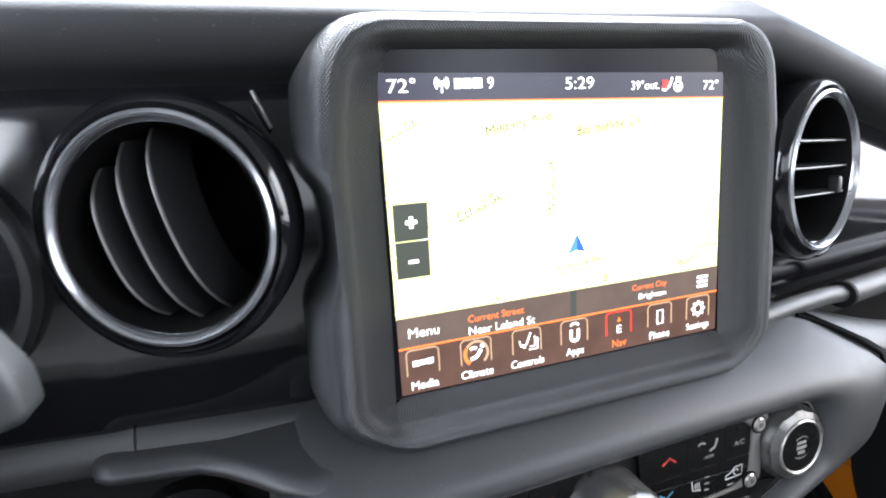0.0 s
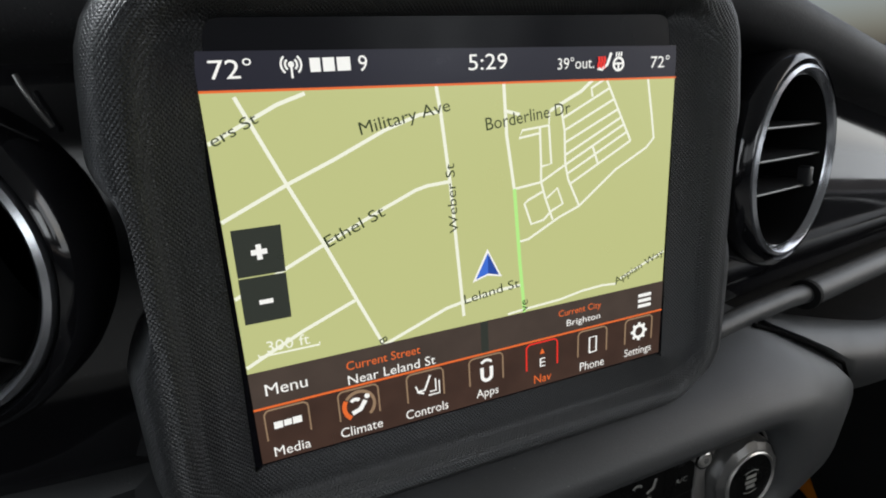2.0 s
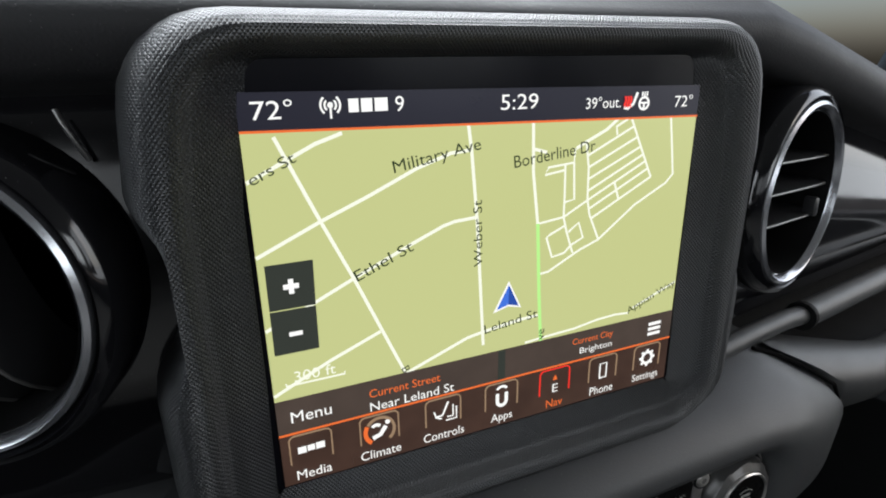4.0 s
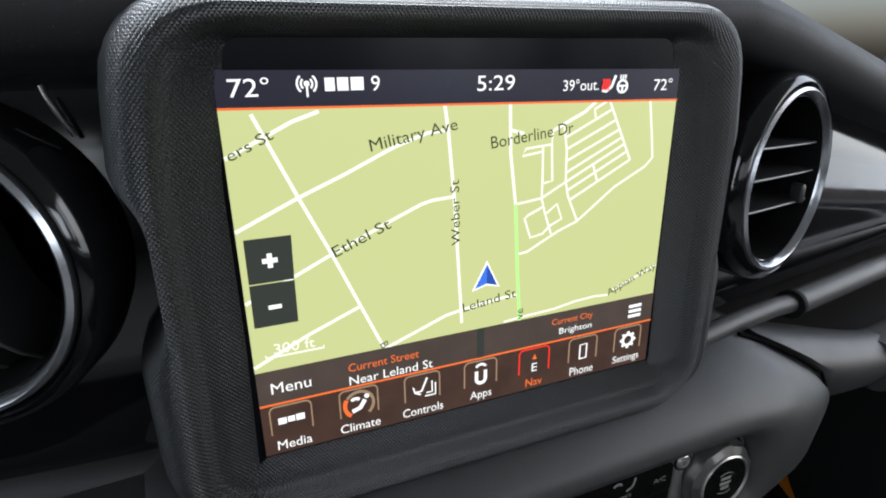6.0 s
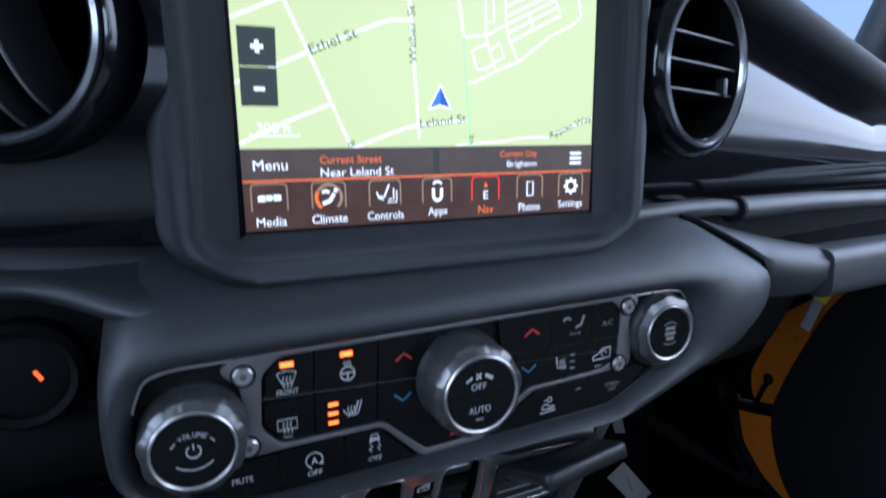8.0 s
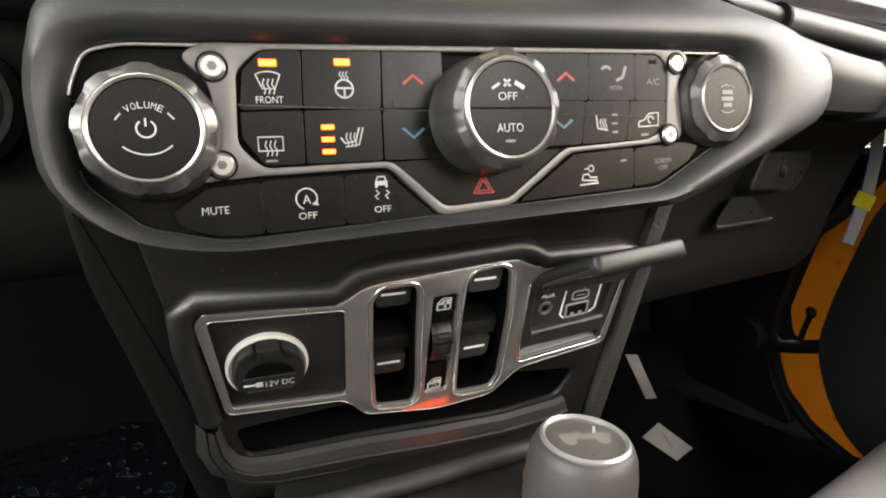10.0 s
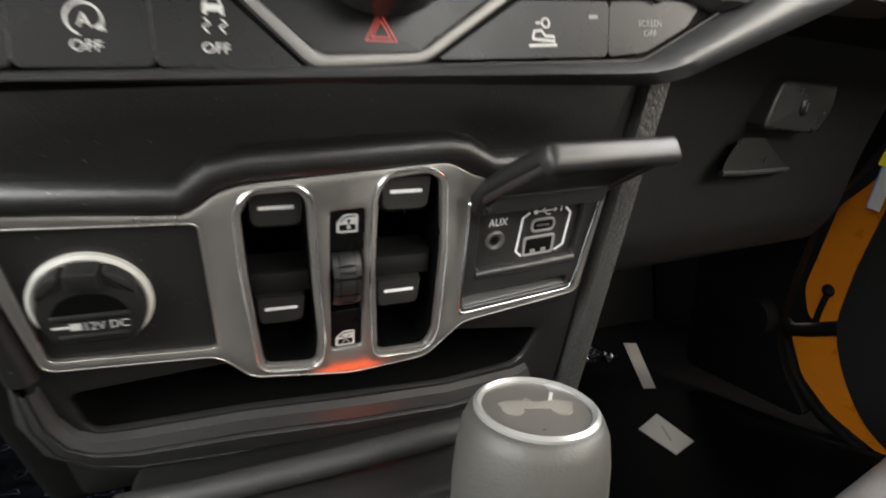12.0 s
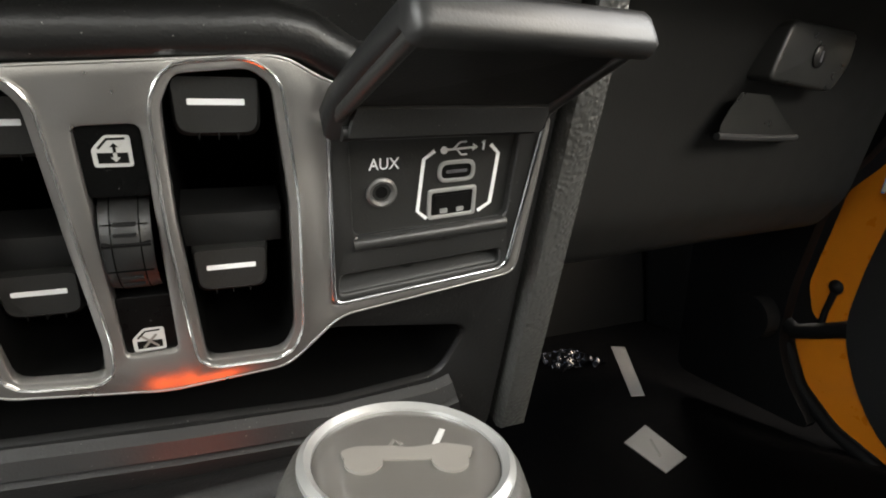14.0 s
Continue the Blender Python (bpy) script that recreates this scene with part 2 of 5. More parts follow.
def stroke(points, width, m, z0, z1, bm=None):
    """A flat line of that width along 2D points, from local height z0 to z1."""
    bm = bm or bmesh.new()
    pts = [Vector(p) for p in points]
    left, right = [], []
    for i, p in enumerate(pts):
        d = (pts[min(i + 1, len(pts) - 1)] - pts[max(i - 1, 0)]).normalized()
        nrm = Vector((-d.y, d.x)) * width / 2
        left.append(p + nrm), right.append(p - nrm)
    rows = []
    for z in (z0, z1):
        rows.append(([bm.verts.new(m @ Vector((*p, z))) for p in left], [bm.verts.new(m @ Vector((*p, z))) for p in right]))
    (a0, b0), (a1, b1) = rows
    for i in range(len(pts) - 1):
        for q in ((a1[i], a1[i + 1], b1[i + 1], b1[i]), (a0[i], b0[i], b0[i + 1], a0[i + 1]), (a0[i], a0[i + 1], a1[i + 1], a1[i]), (b0[i], b1[i], b1[i + 1], b0[i + 1])):
            bm.faces.new(q)
    bm.faces.new((a0[0], a1[0], b1[0], b0[0])), bm.faces.new((a0[-1], b0[-1], b1[-1], a1[-1]))
    bmesh.ops.recalc_face_normals(bm, faces=bm.faces[:])
    return bm


def lettering(name, text, x, y, length, height, angle, m, mat, parent, lift=0.0, label="", bold=0.0):
    """Words in the built-in font as a thin mesh that fills length by height round the local point x, y."""
    cu = bpy.data.curves.new(name, "FONT")
    cu.body, cu.size, cu.align_x, cu.align_y, cu.resolution_u, cu.offset = text, 1.0, "CENTER", "CENTER", 3, bold
    ob = bpy.data.objects.new(name, cu)
    scene.collection.objects.link(ob)
    me = bpy.data.meshes.new_from_object(ob.evaluated_get(bpy.context.evaluated_depsgraph_get()))
    bpy.data.objects.remove(ob)
    co = [v.co for v in me.vertices]
    x0, x1 = min(c.x for c in co), max(c.x for c in co)
    y0, y1 = min(c.y for c in co), max(c.y for c in co)
    fit = Matrix.Diagonal((length / (x1 - x0), height / (y1 - y0), 1, 1)) @ Matrix.Translation((-(x0 + x1) / 2, -(y0 + y1) / 2, 0))
    me.transform(m @ pose(x, y, lift, 0, 0, angle) @ fit)
    me.materials.clear()
    me.materials.append(mat)
    out = new(name, me)
    out.parent = parent
    if label:
        out["label"] = label
    return out


def offset(pts, d):
    """A closed outline moved outwards by d along its own normals."""
    n = len(pts)
    area = sum(pts[i - 1][0] * pts[i][1] - pts[i][0] * pts[i - 1][1] for i in range(n))
    sign_of = 1 if area > 0 else -1
    out = []
    for i, (x, y) in enumerate(pts):
        a, b = pts[i - 2], pts[(i + 2) % n]
        t = Vector((b[0] - a[0], b[1] - a[1])).normalized()
        out.append((x + t.y * d * sign_of, y - t.x * d * sign_of))
    return out


def inset(pts, d):
    """A closed polygon with each edge moved outwards by d, corners kept sharp."""
    n = len(pts)
    area = sum(pts[i - 1][0] * pts[i][1] - pts[i][0] * pts[i - 1][1] for i in range(n))
    s = d if area > 0 else -d
    out = []
    for i in range(n):
        p, a, b = Vector(pts[i]), Vector(pts[i - 1]), Vector(pts[(i + 1) % n])
        u, v = (p - a).normalized(), (b - p).normalized()
        nu, nv = Vector((u.y, -u.x)), Vector((v.y, -v.x))
        k = (nu + nv) / max(0.3, 1 + nu.dot(nv))
        out.append((p.x + k.x * s, p.y + k.y * s))
    return out


def mm(points):
    return [(x * 0.001, y * 0.001) for x, y in points]


SCR = pose(0, 0, 1.2, 90)          # screen: local x, y from its middle, z towards the driver
HVAC = pose(0, -0.014, 0, 90)      # climate panel: local y is the height
LOW = pose(0, 0.020, 0.985, 115.2)  # lower panel, leaning under


def lo(x, z):
    return (x, (z - 0.985) * 1.105)


# ---- the cabin round the camera ----
def block(name, x0, x1, y0, y1, z0, z1, mat, label, category, kind="structure", bevel=0.01):
    bm = plate(box2(x0, x1, y0, y1, 0.02), Matrix(), z0, z1, bevel)
    return tagged(part(name, bm, mat), label, category, kind=kind)


block("ground", -60, 60, -60, 60, -0.2, 0.0, ASPHALT, "grey worn asphalt of a parking lot outside", "ground")
block("floor", -0.78, 0.78, -2.2, 0.75, 0.62, 0.69, CARPET, "black carpeted car floor under loose plastic film", "floor")
# unseen raised floor, added to bounce light onto the lower panel
block("floor_rear", -0.78, 0.78, -2.2, -0.47, 0.69, 0.80, BOUNCEGREY, "unseen raised grey floor added to bounce light forwards", "floor")
block("ceiling", -0.78, 0.78, -2.2, 0.05, 1.76, 1.80, LINING, "grey cloth car roof lining", "ceiling")
block("wall_left", -0.82, -0.76, -2.2, 0.75, 0.4, 1.06, PLASTIC, "dark lower driver door panel", "car side")
block("wall_right", 0.78, 0.84, -2.2, 0.75, 0.4, 1.06, PLASTIC, "dark lower passenger door panel", "car side")
block("wall_rear", -0.82, 0.84, -2.26, -2.2, 0.4, 1.78, PLASTIC, "dark tailgate closing the cabin", "car rear")
block("wall_front", -0.82, 0.84, 0.75, 0.80, 0.4, 1.25, DARK, "black firewall under the dashboard", "firewall")
for x in (-0.79, 0.81):
    block("trim_pillar", x - 0.03, x + 0.03, -2.2, -0.75, 1.15, 1.78, PLASTIC, "black rear body side of the cabin", "car side")
    bm = tube([(x, 0.34, 1.2), (x * 0.94, 0.08, 1.78)], 0.035)
    tagged(part("trim_pillar", bm, PLASTIC), "black slanted windshield pillar", "pillar", kind="structure")


# ---- dashboard ----
def dash_y(x):
    return 0.028 + 0.16 * max(0.0, x - 0.12) + 0.10 * max(0.0, -0.2 - x)


def dash_drop(x):
    """The pad falls away towards the passenger side."""
    return -0.24 * min(0.30, max(0.0, x - 0.13))


def dash_band(section, x0, x1, n=40, drop=None):
    """A (y offset, z) section drawn along the dashboard."""
    return loft([[(x, dash_y(x) + a, b + (drop(x, b) if drop else 0)) for a, b in section] for x in (x0 + (x1 - x0) * i / n for i in range(n + 1))], True, True)


dash = thing("dashboard", "black dashboard with soft pad, gloss trim and lower panels", "dashboard")
part("upper_pad", dash_band(rounded([(0.0, 1.268), (-0.022, 1.272), (-0.030, 1.288), (0.0, 1.308), (0.10, 1.332), (0.45, 1.32), (0.70, 1.29), (0.70, 1.25), (0.02, 1.25)], 0.008), -0.74, 0.76, drop=lambda x, z: dash_drop(x)), PAD, dash, "dark matte soft upper pad")
band = rounded([(0.002, 1.275), (-0.003, 1.262), (-0.008, 1.235), (-0.010, 1.20), (-0.007, 1.165), (0.0, 1.138), (0.006, 1.125), (0.05, 1.12), (0.05, 1.275)], 0.012, 6)
fine = []
for p, q in zip(band, band[1:] + band[:1]):
    steps = max(1, int(math.hypot(q[0] - p[0], q[1] - p[1]) / 0.004))
    fine += [(p[0] + (q[0] - p[0]) * k / steps, p[1] + (q[1] - p[1]) * k / steps) for k in range(steps)]
bm = dash_band(fine, -0.74, 0.76, 380, drop=lambda x, z: dash_drop(x) * min(1, max(0, (z - 1.14) / 0.12)))
gone = []
for f in bm.faces:
    c = f.calc_center_median()
    if any(math.hypot((c.x - cx) / wide, (c.z - cz) / tall) < 0.0450 for cx, cz, wide, tall in ((-0.1640, 1.2150, 0.93, 1.02), (0.1650, 1.2115, 0.97, 1.05))):
        gone.append(f)
bmesh.ops.delete(bm, geom=gone, context="FACES")
part("gloss_band", bm, GLOSS, dash, "piano-black trim band", sharp=60)

# pod round the climate panel: corners run from lower left round to upper left
PANEL = [(-131, 1045), (-116, 1030), (-92, 1023.5), (90, 1031.5), (140, 1057), (143, 1081), (138, 1089), (129, 1091), (-117, 1086.5), (-127, 1084), (-132, 1072)]
POD = [
    (-8, 4, [(-130, 1045.5), (-115.5, 1031), (-91.5, 1024.5), (89.5, 1032.5), (139, 1057.0), (141.5, 1081.5), (137, 1088.5), (128.5, 1090.5), (-116.5, 1086.0), (-126, 1083.5), (-131, 1072)]),
    (-17, 5, [(-132, 1044.5), (-116.5, 1029.2), (-92.5, 1022.8), (90.5, 1030.8), (141, 1055.5), (144, 1082), (139, 1090.5), (129, 1092.5), (-117.5, 1088.0), (-128, 1085), (-133, 1072.5)]),
    (-22, 9, [(-135, 1044), (-119, 1027.5), (-93.5, 1021.2), (92.0, 1028.0), (148.9, 1054.0), (152.8, 1080.2), (144.7, 1092.7), (130.5, 1095.6), (-118.5, 1091.2), (-130.5, 1087.5), (-136, 1074)]),
    (-23, 12, [(-138, 1043), (-121, 1026.5), (-94, 1020.6), (93.5, 1026.0), (161.7, 1053.8), (166.4, 1079.6), (155.1, 1095.6), (132.5, 1099.1), (-119.5, 1095.0), (-132.5, 1090.5), (-139, 1075)]),
    (-19, 14, [(-141, 1043), (-122.5, 1027), (-94.5, 1021.6), (98, 1022.8), (187, 1058), (193, 1084.5), (172, 1101.5), (137, 1106.5), (-121, 1103.5), (-136, 1096.5), (-142, 1077)]),
    (-8, 16, [(-143, 1044), (-123, 1031), (-94.5, 1026), (98, 1027), (212, 1062), (219, 1090), (180, 1109), (138, 1115), (-122, 1112), (-139, 1102), (-144, 1079)]),
    (12, 14, [(-144, 1047), (-124, 1038), (-95, 1034), (99, 1035), (223, 1066), (227, 1094), (162, 1126), (139, 1126), (-123, 1121), (-141, 1110), (-145, 1082)]),
    (35, 12, [(-143, 1050), (-124, 1044), (-95, 1040), (99, 1040), (225, 1070), (229, 1098), (164, 1131), (139, 1130), (-124, 1128), (-141, 1118), (-144, 1085)]),
    (80, 12, [(-143, 1056), (-124, 1042), (-95, 1038), (99, 1038), (225, 1074), (229, 1098), (164, 1131), (139, 1130), (-124, 1128), (-141, 1118), (-144, 1085)]),
]
part("climate_pod", loft([[(p[0], y * 0.001, p[1]) for p in rounded(mm(pts), r * 0.001, 4)] for y, r, pts in POD]), SOFT, dash, "soft grey-black pod round the climate controls", sharp=60)

strip_drop = lambda x, z: -0.0085 * min(1.0, max(0.0, (x + 0.20) / 0.075))
part("shelf_strip", dash_band(rounded([(0.034, 1.1385), (0.008, 1.1372), (0.0, 1.1320), (-0.0030, 1.1235), (0.0, 1.1150), (0.034, 1.1150)], 0.004), -0.1915, -0.098, 24, strip_drop), SOFT, dash, "soft strip under the gloss band")
part("shelf_strip", dash_band(rounded([(0.034, 1.1385), (0.008, 1.1372), (0.0, 1.1320), (-0.0030, 1.1235), (0.0, 1.1150), (0.034, 1.1150)], 0.004), -0.74, -0.1923, 16, strip_drop), SOFT, dash, "soft strip under the gloss band")
lip = [(0.002, 1.1228), (-0.0080, 1.1205), (-0.0125, 1.1160), (-0.0105, 1.1122), (0.002, 1.1075), (0.030, 1.1070), (0.030, 1.1228)]


def merge(x):
    """How far the visor has run into the pod: 0 free, 1 flush."""
    u = min(1.0, max(0.0, (x + 0.172) / 0.050))
    return u * u * (3 - 2 * u)


ends = [(-0.2085, 0.35), (-0.2078, 0.62), (-0.2060, 0.82), (-0.2030, 0.95), (-0.1990, 1.0)] + [(-0.1990 + 0.0101 * k, 1.0) for k in range(1, 11)]
part("mid_shelf", loft([[(x, dash_y(x) + 0.006 + (a - 0.006) * k - 0.027 * merge(x) * (a < 0), 1.1150 + (b - 1.1150) * k - 0.10 * min(0.0, x + 0.16) - 0.008 * merge(x) * (a < 0)) for a, b in rounded(lip, 0.003)] for x, k in ends], True, True), SOFT, dash, "soft visor above the driver's knee panel", sharp=60)
# driver panel darkened in colour for the shade below the shelf
part("lower_dash", dash_band(rounded([(0.012, 1.116), (0.014, 1.03), (0.026, 1.010), (0.20, 1.005), (0.20, 1.116)], 0.01), -0.74, -0.118, 16), DARK, dash, "lower driver panel, darkened for shade")
part("glovebox_panel", dash_band(rounded([(0.012, 1.075), (0.044, 1.05), (0.069, 1.00), (0.089, 0.95), (0.114, 0.925), (0.27, 0.92), (0.27, 1.09)], 0.01), 0.12, 0.47, 16), GLOVE, dash, "black glovebox panel")
TOWER = [lo(-0.124, 1.03), lo(-0.112, 0.955), lo(-0.103, 0.88), lo(0.1035, 0.88), lo(0.1045, 0.955), lo(0.1055, 1.03)]
SLOT = [lo(-0.094, 0.9100), lo(-0.040, 0.9105), lo(0.043, 0.9055), lo(0.0796, 0.9085), lo(0.0880, 0.9260), lo(0.042, 0.9325), lo(0.030, 0.9285), lo(0.003, 0.9260), lo(-0.032, 0.9290), lo(-0.044, 0.9320), lo(-0.098, 0.9280)]
CUT = [lo(-0.102, 0.945), lo(-0.046, 0.943), lo(-0.031, 0.9312), lo(0.003, 0.9290), lo(0.029, 0.9312), lo(0.042, 0.944), lo(0.094, 0.950), lo(0.096, 0.988), lo(0.043, 0.993), lo(0.031, 0.9985), lo(-0.033, 0.996), lo(-0.048, 0.988), lo(-0.104, 0.990)]
part("centre_tower", plate(rounded(TOWER, 0.004, 3), LOW, -0.16, -0.004, 0.002, [rounded(SLOT, 0.006, 4), rounded(CUT, 0.003, 3)]), PLASTIC, dash, "black centre tower under the climate pod")
FLANK = [lo(-0.146, 1.035), lo(-0.144, 1.004), lo(-0.134, 0.955), lo(-0.118, 0.87), lo(-0.09, 0.87), lo(-0.11, 1.035)]
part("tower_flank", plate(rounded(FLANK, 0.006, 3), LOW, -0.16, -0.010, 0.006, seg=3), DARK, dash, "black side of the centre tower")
# recess darkened in colour for the shade behind the bar
part("bar_recess", dash_band([(0.028, 1.128), (0.026, 1.088), (-0.034, 1.078), (-0.034, 1.070), (0.07, 1.070), (0.07, 1.128)], 0.20, 0.74, 16), DARK, dash, "recess behind the grab bar, its shade painted in")
# slot back and liner coloured near-black for the shade inside
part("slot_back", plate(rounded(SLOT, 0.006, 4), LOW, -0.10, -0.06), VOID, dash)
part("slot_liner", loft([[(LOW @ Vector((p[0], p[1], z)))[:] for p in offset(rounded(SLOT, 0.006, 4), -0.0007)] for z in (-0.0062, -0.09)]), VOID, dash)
part("side_trim", plate([lo(0.1065, 1.045), lo(0.1065, 0.88), lo(0.1180, 0.88), lo(0.1170, 1.045)], LOW, -0.10, 0.000, 0.003), GRAINED, dash, "grained vinyl side strip")
hood = [lo(-0.107, 0.940), lo(-0.1095, 0.958), lo(-0.1125, 0.978), lo(-0.1125, 0.994), lo(-0.106, 0.9985), lo(-0.053, 0.9955), lo(-0.043, 1.0025), lo(-0.034, 1.0045), lo(0.030, 1.0075), lo(0.036, 1.0065), lo(0.047, 1.001), lo(0.092, 1.0000), lo(0.102, 0.997)]
part("moulded_hood", tube([(x, y - 0.0010, -0.0026) for x, y in hood], 0.0056, 16, LOW), PLASTIC, dash, "moulded hood edge over the switches", sharp=70)
LIP = [(-0.104, 0.936), (-0.1015, 0.922), (-0.097, 0.9145), (-0.091, 0.9115), (-0.080, 0.9105), (-0.040, 0.9110), (0.0, 0.9085), (0.043, 0.9060), (0.076, 0.9080), (0.082, 0.9100)]
STEPS = [(0.0003, -0.002), (-0.0010, 0.0012), (-0.0060, 0.0030), (-0.0068, 0.0012), (-0.0078, 0.0012), (-0.0086, 0.0034), (-0.0180, 0.0010), (-0.0186, -0.0010), (-0.0196, -0.0010), (-0.0202, 0.0004), (-0.034, -0.006), (-0.034, -0.030)]
rows = []
for k, (x, z) in enumerate(LIP):
    a, b = LIP[max(0, k - 1)], LIP[min(len(LIP) - 1, k + 1)]
    d = Vector((b[0] - a[0], b[1] - a[1])).normalized()
    g = min(1.0, 0.30 + 0.14 * k)
    rows.append([(LOW @ Vector((x - s * g * d.y, lo(0, z)[1] + s * g * d.x, h)))[:] for s, h in STEPS])
part("slot_lip", loft(rows, closed=False), LIPMAT, dash, "stepped storage slot lip with moulded grooves", sharp=40)

# centre console running back from the tower
console = thing("centre_console", "black plastic centre console below the dashboard tower", "centre console")
for k, (y0, z0, z1, w) in enumerate(((0.030, 0.86, 0.893, 0.083), (0.006, 0.85, 0.880, 0.086), (-0.03, 0.84, 0.866, 0.089))):
    part("step", plate(box2(-w, w - 0.012, y0 - 0.03 - 0.4 * (k == 2), y0 + 0.05, 0.012), Matrix(), 0.69, z1, 0.005, seg=3), PLASTIC, console, "stepped moulded console front")
part("ledge", tube([(-0.083, 0.038, 0.8950), (-0.060, 0.0325, 0.8966), (-0.020, 0.0300, 0.8980), (0.020, 0.0295, 0.8992), (0.060, 0.0310, 0.9000), (0.074, 0.036, 0.8995)], 0.0048, 14), LIPMAT, console, "rounded ledge below the storage slot", sharp=70)
# hidden amber lamps, added to cast the orange glow on frame and lip
glow_tray = new("gear_indicator")
glow_tray.parent = console
part("housing", plate(box2(-0.016, 0.024, 0.0355, 0.0475, 0.002), Matrix(), 0.888, 0.8928, 0.0008), DARK, glow_tray, "black tray under the added glow lamps")
for k in range(3):
    part("lamp", plate(box2(-0.010 + 0.010 * k, -0.003 + 0.010 * k, 0.0368, 0.0460, 0.001), Matrix(), 0.8925, 0.8938), AMBER, glow_tray, "hidden amber lamp added for the panel's orange glow")

# grab bar on the passenger side
bar = thing("grab_bar", "grey soft-touch passenger grab bar along the dashboard", "grab handle")
sec = rounded([(-0.016, -0.017), (0.016, -0.017), (0.016, 0.017), (-0.016, 0.017)], 0.009)
part("bar", tube([(0.285, 0.015, 1.080), (0.30, 0.016, 1.080), (0.45, 0.03, 1.078), (0.60, 0.05, 1.074), (0.74, 0.075, 1.07)], 0.016, section=sec), SOFT, bar)
SEAM = [(0.172, 0.030, 1.1280), (0.177, 0.0145, 1.1235), (0.196, 0.0095, 1.1140), (0.2125, 0.0045, 1.1050), (0.2245, 0.0005, 1.0965), (0.2260, 0.0020, 1.0855), (0.2220, 0.0100, 1.0700), (0.195, 0.035, 1.0720)]
SWEEP = [(0.244, 0.036, 1.1040), (0.240, 0.022, 1.1060), (0.245, 0.012, 1.1030), (0.250, 0.004, 1.0985), (0.256, -0.002, 1.0920), (0.258, -0.0015, 1.0800), (0.256, 0.008, 1.0655), (0.252, 0.034, 1.0670)]
BARSEC = [(0.315, 0.0305, 1.0870), (0.315, 0.0250, 1.0935), (0.315, 0.0165, 1.0945), (0.315, 0.0090, 1.0925), (0.315, 0.0040, 1.0860), (0.315, 0.0040, 1.0740), (0.315, 0.0090, 1.0665), (0.315, 0.0300, 1.0690)]
flare = []
for k in range(13):
    t = k / 12
    flare.append([(Vector(a).lerp(Vector(b), t).lerp(Vector(b).lerp(Vector(c), t), t))[:] for a, b, c in zip(SEAM, SWEEP, BARSEC)])
part("flared_end", loft(flare, True, True), SOFT, bar, "flared bar end meeting the pod", sharp=60)
part("upper_rail", tube([(0.224, 0.031, 1.1255), (0.33, 0.050, 1.1235), (0.5, 0.078, 1.117), (0.72, 0.115, 1.106)], 0.0082, 16), SOFT, bar, "slim dark satin rail", sharp=60)
part("rail_end", tube([(0.2235, 0.0305, 1.1256), (0.2275, 0.0315, 1.1254)], 0.0090, 16), DARK, bar, "black rail collar")
part("pod_strip", tube([(0.09, 0.012, 1.1275), (0.135, 0.016, 1.1285), (0.17, 0.022, 1.1290), (0.205, 0.028, 1.1282), (0.224, 0.031, 1.1262)], 0.0058, 14), SOFT, dash, "raised soft strip along the pod", sharp=60)
part("pod_seam", tube([(0.162, 0.014, 1.1265), (0.180, 0.012, 1.1190), (0.202, 0.007, 1.1075), (0.219, 0.001, 1.0960), (0.2245, 0.0005, 1.086), (0.225, 0.004, 1.070)], 0.0012, 8), VOID, dash, "dark moulding seam")


# ---- touch screen ----
def bezel_loop(y, side, top, bottom, cut, notch, r, low=1.1450, lean=0.0):
    """A loop of the bezel at the depth y: half width, top, bottom, lower corner cut and the notches beside the vents."""
    half = [(side - cut, bottom, r * 0.35), (side + 0.0012, low - 0.016, r * 0.35), (side + 0.0016 * (notch > 0), 1.1790, 0.006), (side - notch, 1.1955, 0.008), (side - notch, 1.2215, 0.008), (side, 1.2370, 0.006), (side - 0.0055, top, r)]
    left = [((-x, z), k) for x, z, k in half]
    right = [((x - lean, z), k) for x, z, k in half]
    loop = left[:1] + right + left[:0:-1]
    return [(x, y, z) for x, z in rounded([c for c, _ in loop], [k for _, k in loop], 7)]


screen = thing("touch_screen", "lit touch screen in a knurled black bezel, showing a map", "touch screen")
